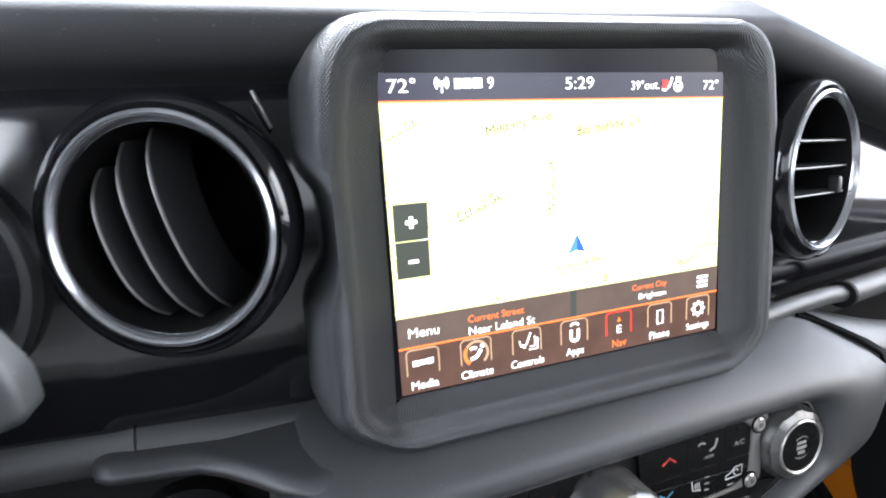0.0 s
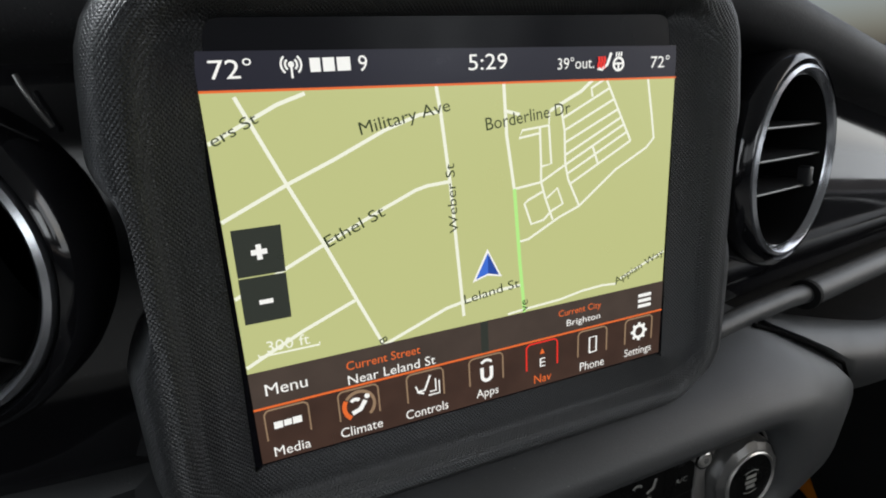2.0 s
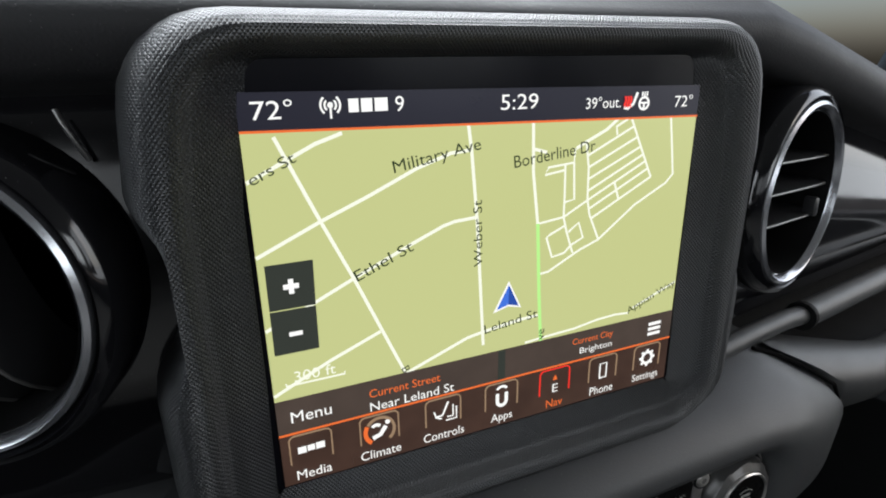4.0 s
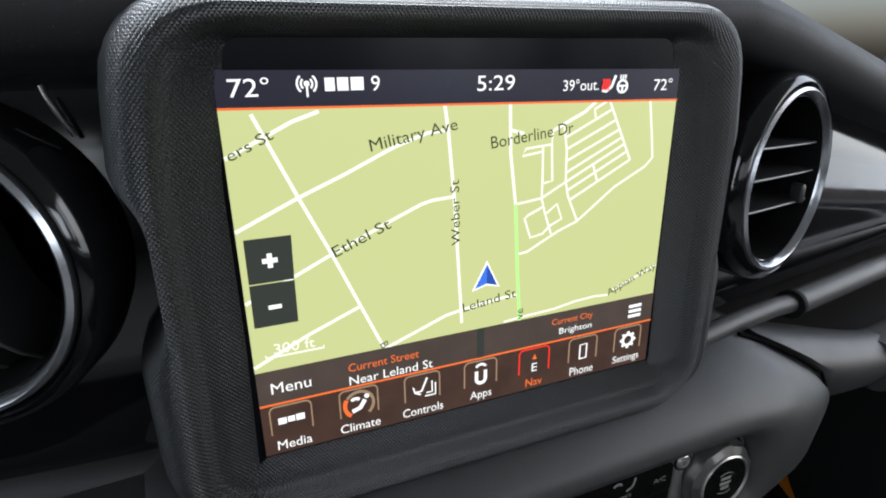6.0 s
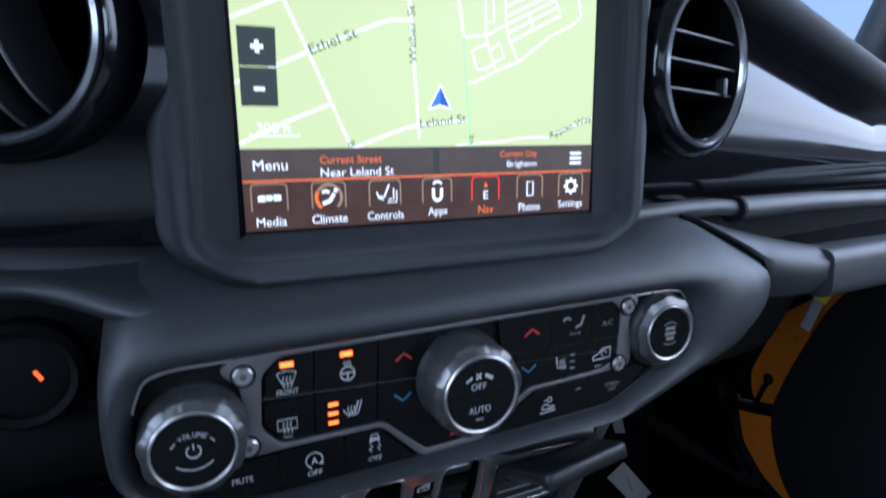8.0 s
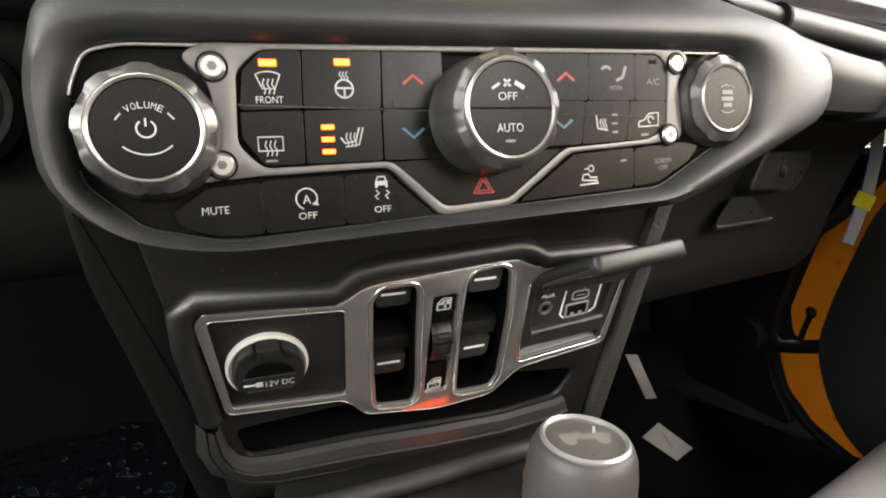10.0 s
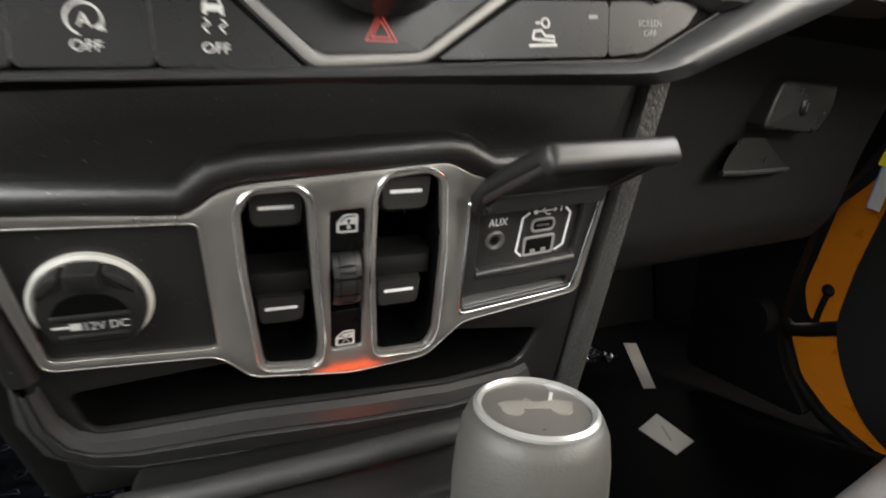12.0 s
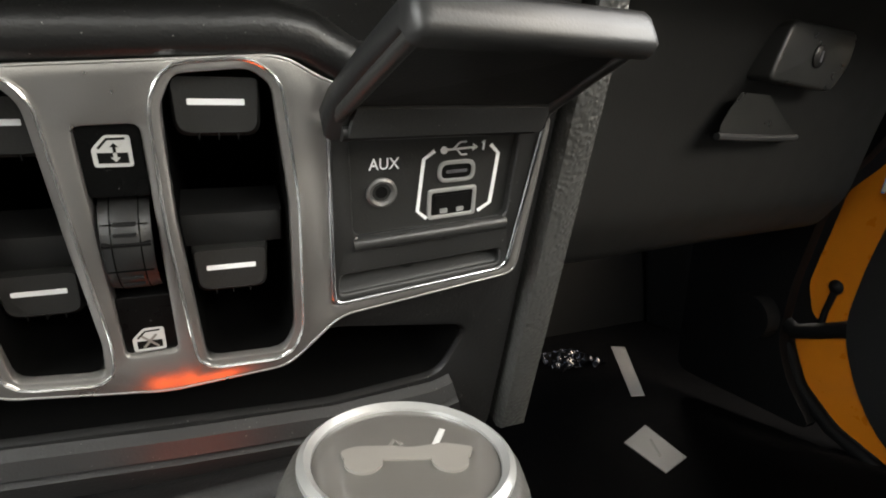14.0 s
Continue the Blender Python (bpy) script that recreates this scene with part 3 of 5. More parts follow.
part("bezel", loft([
    bezel_loop(0.034, 0.1195, 1.2880, 1.1120, 0.024, 0.0095, 0.030),
    bezel_loop(0.010, 0.1180, 1.2890, 1.1110, 0.025, 0.0095, 0.033),
    bezel_loop(0.002, 0.1162, 1.2892, 1.1108, 0.025, 0.0090, 0.033),
    bezel_loop(-0.004, 0.1140, 1.2882, 1.1120, 0.024, 0.0070, 0.032),
    bezel_loop(-0.008, 0.1112, 1.2866, 1.1142, 0.022, 0.0035, 0.030, 1.1460),
    bezel_loop(-0.0098, 0.1080, 1.2845, 1.1170, 0.019, 0.0, 0.027, 1.1470),
    bezel_loop(-0.0092, 0.1050, 1.2822, 1.1192, 0.015, 0.0, 0.024, 1.1480),
    bezel_loop(-0.0072, 0.1022, 1.2800, 1.1212, 0.012, 0.0, 0.020, 1.1490),
    bezel_loop(-0.0030, 0.0998, 1.2784, 1.1225, 0.010, 0.0, 0.017, 1.1490),
    bezel_loop(-0.0012, 0.0945, 1.2772, 1.1245, 0.006, 0.0, 0.012, 1.1490),
    bezel_loop(0.0005, 0.0900, 1.2766, 1.1295, 0.003, 0.0, 0.008, 1.1480),
    bezel_loop(0.0018, 0.0868, 1.2762, 1.1345, 0.001, 0.0, 0.005, 1.1480),
    bezel_loop(0.0060, 0.0866, 1.2760, 1.1347, 0.001, 0.0, 0.005, 1.1480),
]), BEZEL, screen, "knurled black bezel", sharp=50)
part("cover_glass", plate(box2(-0.0880, 0.0880, -0.0668, 0.0775, 0.004), SCR, -0.006, -0.0020), GLASS, screen)
MAPC = glow("lit_map_green", (0.52, 0.55, 0.235), 1.0)
BARC = glow("lit_status_navy", (0.014, 0.014, 0.024), 1.0)
INFOC = glow("lit_info_brown", (0.060, 0.043, 0.034), 1.0)
MENUC = glow("lit_menu_brown", (0.050, 0.026, 0.018), 1.0)
LINEC = glow("lit_orange", (0.80, 0.15, 0.03), 1.0)
INK = glow("lit_white", (0.92, 0.92, 0.88), 1.0)
ROADC = glow("lit_road_white", (0.88, 0.90, 0.74), 1.0)
GREENC = glow("lit_road_green", (0.45, 0.85, 0.25), 1.0)
STREETC = glow("lit_dark_lettering", (0.030, 0.045, 0.015), 1.0)
KEYC = glow("lit_key_slate", (0.030, 0.035, 0.028), 1.0)
TANC = glow("lit_icon_outline", (0.30, 0.20, 0.12), 1.0)
REDC = glow("lit_red", (0.85, 0.03, 0.02), 1.0)
ARROWC = glow("lit_blue", (0.05, 0.16, 0.65), 1.0)
ARROWD = glow("lit_deep_blue", (0.02, 0.07, 0.35), 1.0)
for mt, amount in ((INFOC, 0.35), (MENUC, 0.5)):
    n, l = mt.node_tree.nodes, mt.node_tree.links
    tc, ns, mp = n.new("ShaderNodeTexCoord"), n.new("ShaderNodeTexNoise"), n.new("ShaderNodeMapRange")
    ns.inputs["Scale"].default_value, ns.inputs["Detail"].default_value = 70, 3
    mp.inputs["To Min"].default_value, mp.inputs["To Max"].default_value = 1 - amount, 1 + amount
    l.new(tc.outputs["Object"], ns.inputs["Vector"]), l.new(ns.outputs["Fac"], mp.inputs["Value"])
    l.new(mp.outputs[0], n["Principled BSDF"].inputs["Emission Strength"])


def flat(name, pts, z, mat, label=""):
    return part(name, plate(mm(pts), SCR, z - 0.0003, z), mat, screen, label)


flat("map_area", [(-85.3, -31), (85.3, -31), (85.3, 53.4), (-85.3, 56.8)], -0.0011, MAPC, "pale green street map")
flat("status_bar", [(-85.3, 56.8), (85.3, 53.4), (85.3, 65.0), (-85.3, 67.5)], -0.0010, BARC, "dark navy status bar")
flat("info_bar", [(-85.3, -43.6), (85.3, -43.6), (85.3, -30.5), (-85.3, -30.5)], -0.0008, INFOC, "brown location bar")
flat("menu_bar", [(-85.3, -64.3), (85.3, -64.3), (85.3, -43.6), (-85.3, -43.6)], -0.0010, MENUC, "dark brown menu bar")
flat("status_line", [(-85.3, 56.4), (85.3, 53.0), (85.3, 53.7), (-85.3, 57.1)], -0.0006, LINEC)
flat("menu_line", [(-85.3, -44.0), (85.3, -44.0), (85.3, -43.3), (-85.3, -43.3)], -0.0006, LINEC)
flat("info_divider", [(-2.2, -43.2), (0.8, -43.2), (0.8, -30.6), (-2.2, -30.6)], -0.0005, KEYC)
ROADS = [
    [(-76.5, 55), (-65.5, 28.7), (-56.6, 8.4), (-48.2, -12.1), (-40.4, -31)],
    [(-85.2, 42.4), (-72.7, 48.6), (-65.2, 52.3), (-57, 55)],
    [(-85.2, 19.6), (-65.5, 28.7), (-50.7, 34.8), (-33.9, 42.4), (-21.9, 46.4), (-14.4, 47)],
    [(-85.2, -4.8), (-69.2, 2.5), (-56.6, 8.4), (-36, 17.5), (-24.9, 22.1), (-20.8, 23.1), (-12.4, 23.6)],
    [(-85.2, -28.4), (-66.6, -19.5), (-48.8, -12.4)],
    [(-15.5, 55), (-14.4, 46.6), (-12.4, 23.6), (-11.4, 6.2), (-9.6, -26.6)],
    [(-40.2, -30.8), (-16.1, -22.1), (-9.4, -21), (7, -19.2), (14.2, -19.1)],
    [(9.2, 55), (9.9, 37.1), (12.5, 18.1)],
    [(9.6, 45.6), (15.2, 44)], [(27.9, 44.5), (31.4, 46.2), (41.1, 50.5), (46, 54.2)],
]
LANES = [
    [(27.4, 44.5), (27.2, 39.4), (16.2, 38.5), (14.8, 35.9), (23.4, 37)], [(23.4, 38.9), (23.8, 26), (23.8, 19.3), (25.5, 13.4), (28.8, 4.5)],
    [(27.2, 39.4), (28.2, 25.6), (24.1, 25)], [(32.1, 46.7), (33.9, 37.1), (34.3, 24.9), (35.7, 18.9), (40.7, 8.5)],
    [(33.4, 41.6), (53.7, 50.9)], [(33.9, 37.1), (56, 46.9)], [(34.2, 32.7), (57.7, 43)], [(34.3, 28.2), (59.5, 40)],
    [(12, 18), (23.8, 19.3), (33.1, 24), (60.7, 37.2)], [(35.1, 21.1), (62.4, 34.3)], [(36.7, 17.3), (64.5, 30.9)],
    [(52.3, 54), (56, 46.9), (64.5, 30.9)], [(46.1, 48.3), (45.5, 51.3), (51, 54)], [(46.7, 30), (49, 23.9)],
]
LOOPS = [
    [(71.8, 54), (74.6, 39.3), (76.1, 31), (72.6, 27.6), (57.7, 20.4), (44.6, 11), (40.7, 8.2), (31.8, 5.1), (18.1, -1.5), (14, -1.9)],
    [(24.3, 15.7), (18.3, 13.3), (16.6, 12.1), (19.4, 4.1), (24.8, 5), (28, 7.8)], [(26.3, 13.1), (30.9, 16.3), (33.3, 10.1), (28, 7.8)],
    [(8.7, -29.8), (16.6, -29.2), (32.1, -28.5), (42.8, -26.9), (52.6, -26.4), (59.8, -27)], [(62, -25), (84.8, -17)],
]
for k, pts in enumerate(ROADS + LANES + LOOPS):
    pts = [(x + 1.0 - (x / 85.3) ** 2, min(y, 55.0 - 0.02 * x)) for x, y in pts]
    part("map_road", stroke(mm(pts), 0.00115 if k < 10 else 0.0008, SCR, -0.0012, -0.0010 + 0.000004 * k), ROADC, screen)
part("map_road", stroke(mm([(13.5, 18.1), (15.3, -10.7), (16.9, -30.4)]), 0.0013, SCR, -0.0012, -0.00085), GREENC, screen, "green main road")
flat("position_arrow", [(1.9, -2.6), (-4.4, -14.2), (1.6, -12.6), (7.4, -14.0)], -0.0008, INK)
flat("position_arrow", [(1.9, -4.0), (-3.2, -13.2), (1.7, -11.8)], -0.0007, ARROWC)
flat("position_arrow", [(1.9, -4.0), (1.7, -11.8), (6.2, -13.1)], -0.0007, ARROWD)
flat("zoom_key", [(-83.3, 1.9), (-69.0, 1.9), (-68.6, 16.9), (-83.2, 16.9)], -0.0008, KEYC)
flat("zoom_key", [(-83.4, -13.6), (-69.2, -13.6), (-69.0, 1.4), (-83.3, 1.4)], -0.0008, KEYC)
for cy in (9.3,):
    flat("zoom_sign", [(-78.4, cy - 0.8), (-73.6, cy - 0.8), (-73.6, cy + 0.8), (-78.4, cy + 0.8)], -0.00055, INK)
    flat("zoom_sign", [(-76.8, cy - 2.4), (-75.2, cy - 2.4), (-75.2, cy + 2.4), (-76.8, cy + 2.4)], -0.00050, INK)
flat("zoom_sign", [(-78.2, -7.6), (-74.0, -7.6), (-74.0, -6.2), (-78.2, -6.2)], -0.00055, INK)
part("scale_bar", stroke(mm([(-81, -24.4), (-81, -25.3), (-61.5, -25.3), (-61.5, -24.4)]), 0.0005, SCR, -0.0010, -0.0007), ROADC, screen)
STREETS = [("Military Ave", -26.6, 45.6, 31.3, 5.2, 10), ("Borderline Dr", 18.7, 43.4, 34.3, 4.3, 6), ("ers St", -78.1, 46.1, 14.7, 3.4, 25), ("Ethel St", -46.5, 13.0, 21.5, 4.0, 22), ("Weber St", -12.3, 17.6, 24.1, 3.4, 91), ("Leland St", 2.0, -18.9, 23.0, 3.7, 6), ("Appian Way", 71.5, -21.8, 26.5, 4.2, 20), ("B", -40.6, -29.0, 2.2, 2.9, -70), ("ve", 16.0, -27.5, 4.6, 2.4, 91)]
for text, x, y, w, h, a in STREETS:
    lettering("street_name", text, (x + 1.1 - (x / 85.3) ** 2) * 0.001, y * 0.001, w * 0.001, h * 0.001, a, SCR, STREETC, screen, -0.00062)
UI = [("72°", -76.0, 62.6, 11.4, 5.4, INK), ("9", -38.2, 62.8, 2.8, 4.6, INK), ("5:29", 4.2, 61.8, 14.4, 5.0, INK), ("39°out.", 39.0, 60.2, 15.5, 4.0, INK), ("72°", 77.0, 59.4, 9.0, 4.4, INK), ("300 ft", -71.4, -22.2, 13.6, 3.8, ROADC), ("Menu", -74.0, -37.2, 13.6, 4.2, INK), ("Current Street", -40.2, -35.4, 27.0, 3.2, LINEC), ("Near Leland St", -37.4, -40.8, 32.5, 3.6, INK), ("Current City", 42.4, -34.8, 20.5, 3.6, LINEC), ("Brighton", 44.2, -39.6, 16.4, 3.6, INK)]
UI += [(t, x, -60.6, w, h, LINEC if t == "Nav" else INK) for t, x, w, h in (("Media", -74.9, 12.1, 3.7), ("Climate", -50.6, 15.3, 3.7), ("Controls", -25.5, 16.8, 3.7), ("Apps", -0.4, 9.6, 4.7), ("Nav", 24.6, 8.0, 3.7), ("Phone", 48.8, 12.2, 3.9), ("Settings", 73.0, 14.6, 4.6))]
for text, x, y, w, h, mt in UI:
    lettering("screen_text", text, x * 0.001, y * 0.001, w * 0.001, h * 0.001, 0, SCR, mt, screen, -0.0004)
# plain bars for the station name
for x0, x1, y0, y1 in ((-54.0, -51.0, 60.9, 64.8), (-50.2, -46.8, 60.9, 64.8), (-46.0, -42.0, 60.9, 64.8), (-79.8, -76.9, -52.0, -49.6), (-76.5, -74.0, -51.7, -49.6), (-73.6, -70.6, -51.8, -49.4)):
    flat("text_bar", [(x0, y0), (x1, y0), (x1, y1), (x0, y1)], -0.0004, INK)
for k in range(3):
    flat("list_sign", [(72.2, -40.2 + 2.4 * k), (78.8, -40.2 + 2.4 * k), (78.8, -38.9 + 2.4 * k), (72.2, -38.9 + 2.4 * k)], -0.0004, INK)
for k, cx in enumerate((-75.2, -50.6, -25.5, -0.4, 24.6, 49.1, 73.2)):
    outline = [(cx - 7.2, -56.0)] + arc(cx - 5.2, -46.8, 2.0, 180, 90, 5) + arc(cx + 5.2, -46.8, 2.0, 90, 0, 5) + [(cx + 7.2, -56.0)]
    part("icon_outline", stroke(mm(outline), 0.0005, SCR, -0.0009, -0.00062), REDC if k == 4 else TANC, screen)


def sign(pts, w=0.0006, mat=None, lift=-0.0004):
    part("screen_icon", stroke(mm(pts), w, SCR, lift - 0.0002, lift), mat or INK, screen)


# small pictograms of the menu and the status bar
sign(arc(-50.6, -51.4, 5.4, -50, 145, 20), 0.0011, TANC), sign(arc(-50.6, -51.4, 5.4, 150, 232, 14), 0.0015, LINEC)
sign(arc(-52.0, -50.6, 1.9, 40, 140, 8), 0.0012), sign([(-48.4, -50.0), (-50.4, -53.0), (-53.4, -54.0)], 0.0016), sign(arc(-47.6, -48.4, 0.5, 0, 360, 8), 0.0010)
sign([(-29.4, -50.0), (-28.6, -52.6), (-26.4, -53.6)], 0.0006), sign([(-23.6, -46.8), (-26.0, -52.2), (-29.0, -52.4)], 0.0007), sign([(-24.0, -53.4), (-21.6, -53.4), (-21.6, -48.6)], 0.0005), sign([(-24.6, -54.8), (-20.2, -54.8), (-20.2, -49.6)], 0.0005)
sign([(-2.4, -49.4)] + arc(-0.4, -53.0, 2.0, 180, 360, 10) + [(1.6, -49.4)], 0.0014), sign(arc(-0.4, -49.0, 2.6, 35, 145, 8), 0.0010)
lettering("screen_text", "E", 0.0246, -0.0536, 0.0026, 0.0038, 0, SCR, INK, screen, -0.0004), flat("nav_pointer", [(23.6, -49.8), (25.6, -49.8), (24.6, -47.6)], -0.0004, LINEC)
sign([(47.4, -55.0), (50.8, -55.0), (50.8, -48.2), (47.4, -48.2), (47.4, -55.2)], 0.0006)
sign(arc(73.2, -51.2, 2.7, 0, 360, 24), 0.0013)
for k in range(8):
    a = radians(45 * k)
    sign([(73.2 + 3.0 * math.cos(a), -51.2 + 3.0 * math.sin(a)), (73.2 + 4.2 * math.cos(a), -51.2 + 4.2 * math.sin(a))], 0.0012)
for r in (1.7, 2.9):
    sign(arc(-59.4, 63.2, r, -50, 50, 8), 0.0006), sign(arc(-59.4, 63.2, r, 130, 230, 8), 0.0006)
sign(arc(-59.4, 63.2, 0.5, 0, 360, 8), 0.0008), sign([(-59.4, 63.0), (-59.4, 59.4)], 0.0006)
for k in range(3):
    sign([(49.0 + 1.2 * k, 57.8), (48.6 + 1.2 * k, 59.2), (49.2 + 1.2 * k, 60.6), (48.8 + 1.2 * k, 62.0)], 0.0008, REDC)
sign([(54.2, 63.2), (52.6, 59.2), (50.2, 57.6), (48.4, 58.0)], 0.0010), sign(arc(57.6, 59.2, 2.2, 0, 360, 16), 0.0008), sign([(55.4, 59.4), (59.8, 59.4)], 0.0007), sign([(57.6, 59.2), (57.6, 57.2)], 0.0007)
for k in range(3):
    sign([(56.5 + 1.1 * k, 61.8), (56.7 + 1.1 * k, 63.4)], 0.0005)


# ---- air vents ----
def air_vent(x, z, turn, wide, tall, blades, tilt, bow, twist, lift, bend):
    v = thing("air_vent", "round black dashboard air vent with a smoked chrome ring", "air vent", "dashboard air vents")
    m = pose(x, 0.016, z, 90, 0, turn) @ Matrix.Diagonal((wide, tall, 1, 1))
    part("outer_ring", lathe([(0.040, -0.02), (0.0485, -0.012), (0.0490, 0.004), (0.0470, 0.009), (0.0445, 0.0105), (0.0430, 0.008), (0.0425, -0.004)], m, cap=False), GLOSS, v, "gloss black surround")
    part("chrome_ring", lathe([(0.0418, -0.004), (0.0428, 0.006), (0.0422, 0.0105), (0.0408, 0.0116), (0.0398, 0.0106), (0.0388, 0.0068), (0.0380, 0.0064)], m, cap=False), SMOKE, v, "smoked chrome ring")
    part("throat", lathe([(0.001, -0.11), (0.034, -0.11), (0.0365, -0.03), (0.0379, 0.0086)], m, cap=False), DARK, v, "deep black throat")
    for off in blades:
        half = math.sqrt(max(0.0001, 0.0374 ** 2 - off ** 2))
        bm = bmesh.new()
        pts = [(-half + 2 * half * i / 14, off) for i in range(15)]
        rows = []
        for t, zz in ((-0.0011, -0.024), (-0.0013, -0.006), (-0.0006, -0.001), (0.0006, -0.001), (0.0013, -0.006), (0.0011, -0.024)):
            rows.append([bm.verts.new(Vector((p[0], p[1] + bow * (1 - (p[0] / half) ** 2) + t + twist * zz, zz - bend * (p[0] / half) ** 4))) for p in pts])
        for a, b in zip(rows, rows[1:] + rows[:1]):
            for i in range(14):
                bm.faces.new((a[i], a[i + 1], b[i + 1], b[i]))
        bmesh.ops.recalc_face_normals(bm, faces=bm.faces[:])
        bmesh.ops.transform(bm, matrix=m @ pose(0, 0, lift, 0, 0, tilt), verts=bm.verts[:])
        blade = part("blade", bm, VANE, v, "thin black vane")
        edge = [(p[0], p[1] + bow * (1 - (p[0] / half) ** 2), -0.0008 - bend * (p[0] / half) ** 4) for p in pts]
        part("edge", tube(edge, 0.0006, 8, m @ pose(0, 0, lift, 0, 0, tilt)), KNOBGREY, blade, "satin vane edge", sharp=80)
    return v


vent = air_vent(-0.1640, 1.2150, -17, 0.955, 1.02, (-0.004, 0.0090, 0.0215), 107, 0.005, 0.28, 0.003, 0.012)
vent = air_vent(0.1650, 1.2115, 14, 0.99, 1.05, (-0.0125, 0.0020, 0.0160), -2, 0.0, 0.0, 0.0075, 0.001)
part("tab", plate(box2(0.1865, 0.190, 1.197, 1.207, 0.0015), pose(0, 0.014, 0, 90), -0.004, 0.002, 0.001), VANE, vent, "small grey adjuster tab")

# crease in lighter grey than the trim, painting its glint
part("moulding_crease", tube([(-0.1302, 0.0175, 1.2640), (-0.1292, 0.0165, 1.2610), (-0.1278, 0.0160, 1.2575), (-0.1265, 0.0165, 1.2540), (-0.1248, 0.0180, 1.2500)], 0.0008, 10), KNOBGREY, dash, "moulded crease beside the vent, its glint painted grey", sharp=80)

part("moulding_crease", tube([(0.124, 0.018, 1.2515), (0.134, 0.017, 1.2505), (0.141, 0.017, 1.2530), (0.150, 0.018, 1.2590), (0.158, 0.019, 1.2612), (0.167, 0.021, 1.2612)], 0.0008, 10), KNOBGREY, dash, "fine moulded crease over the passenger vent", sharp=80)

# ---- climate panel ----
climate = thing("climate_panel", "black climate control panel with silver frame and lit amber lamps", "control panel")
part("base", plate(rounded(mm(PANEL), 0.004), HVAC, -0.02, -0.0015, 0.001), DARK, climate)
FRAME_OUT = mm([(-99, 1043.2), (-80, 1044.6), (-35, 1045.6), (-16, 1026.6), (15, 1028.8), (43.5, 1048.4), (84, 1050.6), (102.5, 1052.2), (104, 1058), (101.5, 1078), (108, 1088), (104, 1092.0), (-95, 1087.6), (-101, 1083.2), (-93.2, 1075), (-92, 1062), (-96, 1051)])
FRAME_IN = mm([(-86, 1055), (-78.5, 1047.2), (-33.6, 1048.0), (-14, 1030.0), (13.4, 1031.4), (40.6, 1050.4), (84, 1052.8), (94.8, 1057), (96.2, 1084), (90.5, 1089.4), (-77, 1085.8), (-84.5, 1079)])
part("silver_frame", plate(rounded(FRAME_OUT, 0.003, 3), HVAC, -0.003, 0.0014, 0.0006, [rounded(FRAME_IN, 0.003, 3)]), TRIM, climate, "satin silver frame")
PANEL_BUTTONS = [
    [(-84.2, 1066.6), (-64.4, 1067), (-63.4, 1086), (-76, 1085.6), (-82.2, 1079.5)], [(-63.6, 1067), (-36.4, 1067), (-35.4, 1087), (-62.6, 1086.2)], [(-35.6, 1067), (-12, 1067), (-12, 1088.2), (-34.6, 1087.2)],
    [(-84.4, 1057.4), (-77.8, 1048.2), (-64.8, 1048.2), (-64.4, 1066.2), (-84.2, 1065.8)], [(-64, 1048.2), (-37, 1048.4), (-36.6, 1066.2), (-63.6, 1066.2)], [(-36.2, 1048.4), (-12, 1048.4), (-12, 1066.2), (-35.8, 1066.2)],
    [(-33, 1047.4), (-13.8, 1030.4), (13.2, 1031.8), (39.0, 1050)],
    [(26, 1069.8), (53.2, 1069.8), (54.0, 1088.6), (24, 1088.0)], [(53.6, 1069.8), (77.6, 1069.8), (78.2, 1089.0), (54.4, 1088.6)], [(78.0, 1069.8), (95.3, 1069.8), (95.8, 1084), (90.2, 1089.0), (78.6, 1089.0)],
    [(27, 1051.2), (49.6, 1051.8), (51.8, 1069.4), (27, 1069.4)], [(50.0, 1051.8), (72.6, 1052.6), (75.0, 1069.4), (52.2, 1069.4)], [(73.0, 1052.6), (83.6, 1053.2), (94.2, 1057.4), (95.2, 1069.4), (75.4, 1069.4)],
]
LOWER_BUTTONS = [
    [(-107.5, 1034.0), (-105.5, 1030.0), (-99, 1027.0), (-91, 1025.4), (-80.2, 1025.4), (-80.2, 1042.8), (-97, 1041.4)], [(-79.8, 1025.4), (-52.2, 1026.2), (-52.2, 1043.6), (-79.8, 1043.0)], [(-51.8, 1026.2), (-18.0, 1026.6), (-36.4, 1044.0), (-51.8, 1043.6)],
    [(18.6, 1029.8), (76.0, 1032.4), (77.0, 1049.0), (45.4, 1047.4)], [(76.4, 1032.4), (91, 1034.2), (108.5, 1043.0), (114, 1049.6), (104, 1050.8), (77.4, 1049.0)],
]
for pts in PANEL_BUTTONS + LOWER_BUTTONS:
    part("key", plate(offset(rounded(mm(pts), 0.0020 if pts in LOWER_BUTTONS else 0.0012, 4), 0.00014), HVAC, -0.003, 0.0006, 0.00014), KEYMAT, climate, sharp=15)


# one edge in two colours: lit top painted satin, shaded bottom black
edge = [(p[0], -0.0142, p[1]) for p in rounded(mm(PANEL), 0.004)]
part("panel_edge", tube([p for p in edge if p[2] > 1.070], 0.0007, 8), SATIN, climate, "thin upper edge, its highlight painted satin", sharp=80)
part("panel_edge", tube([p for p in edge if p[2] < 1.070], 0.0005, 8), BUTTON, climate, "thin lower edge, its shade painted black", sharp=80)


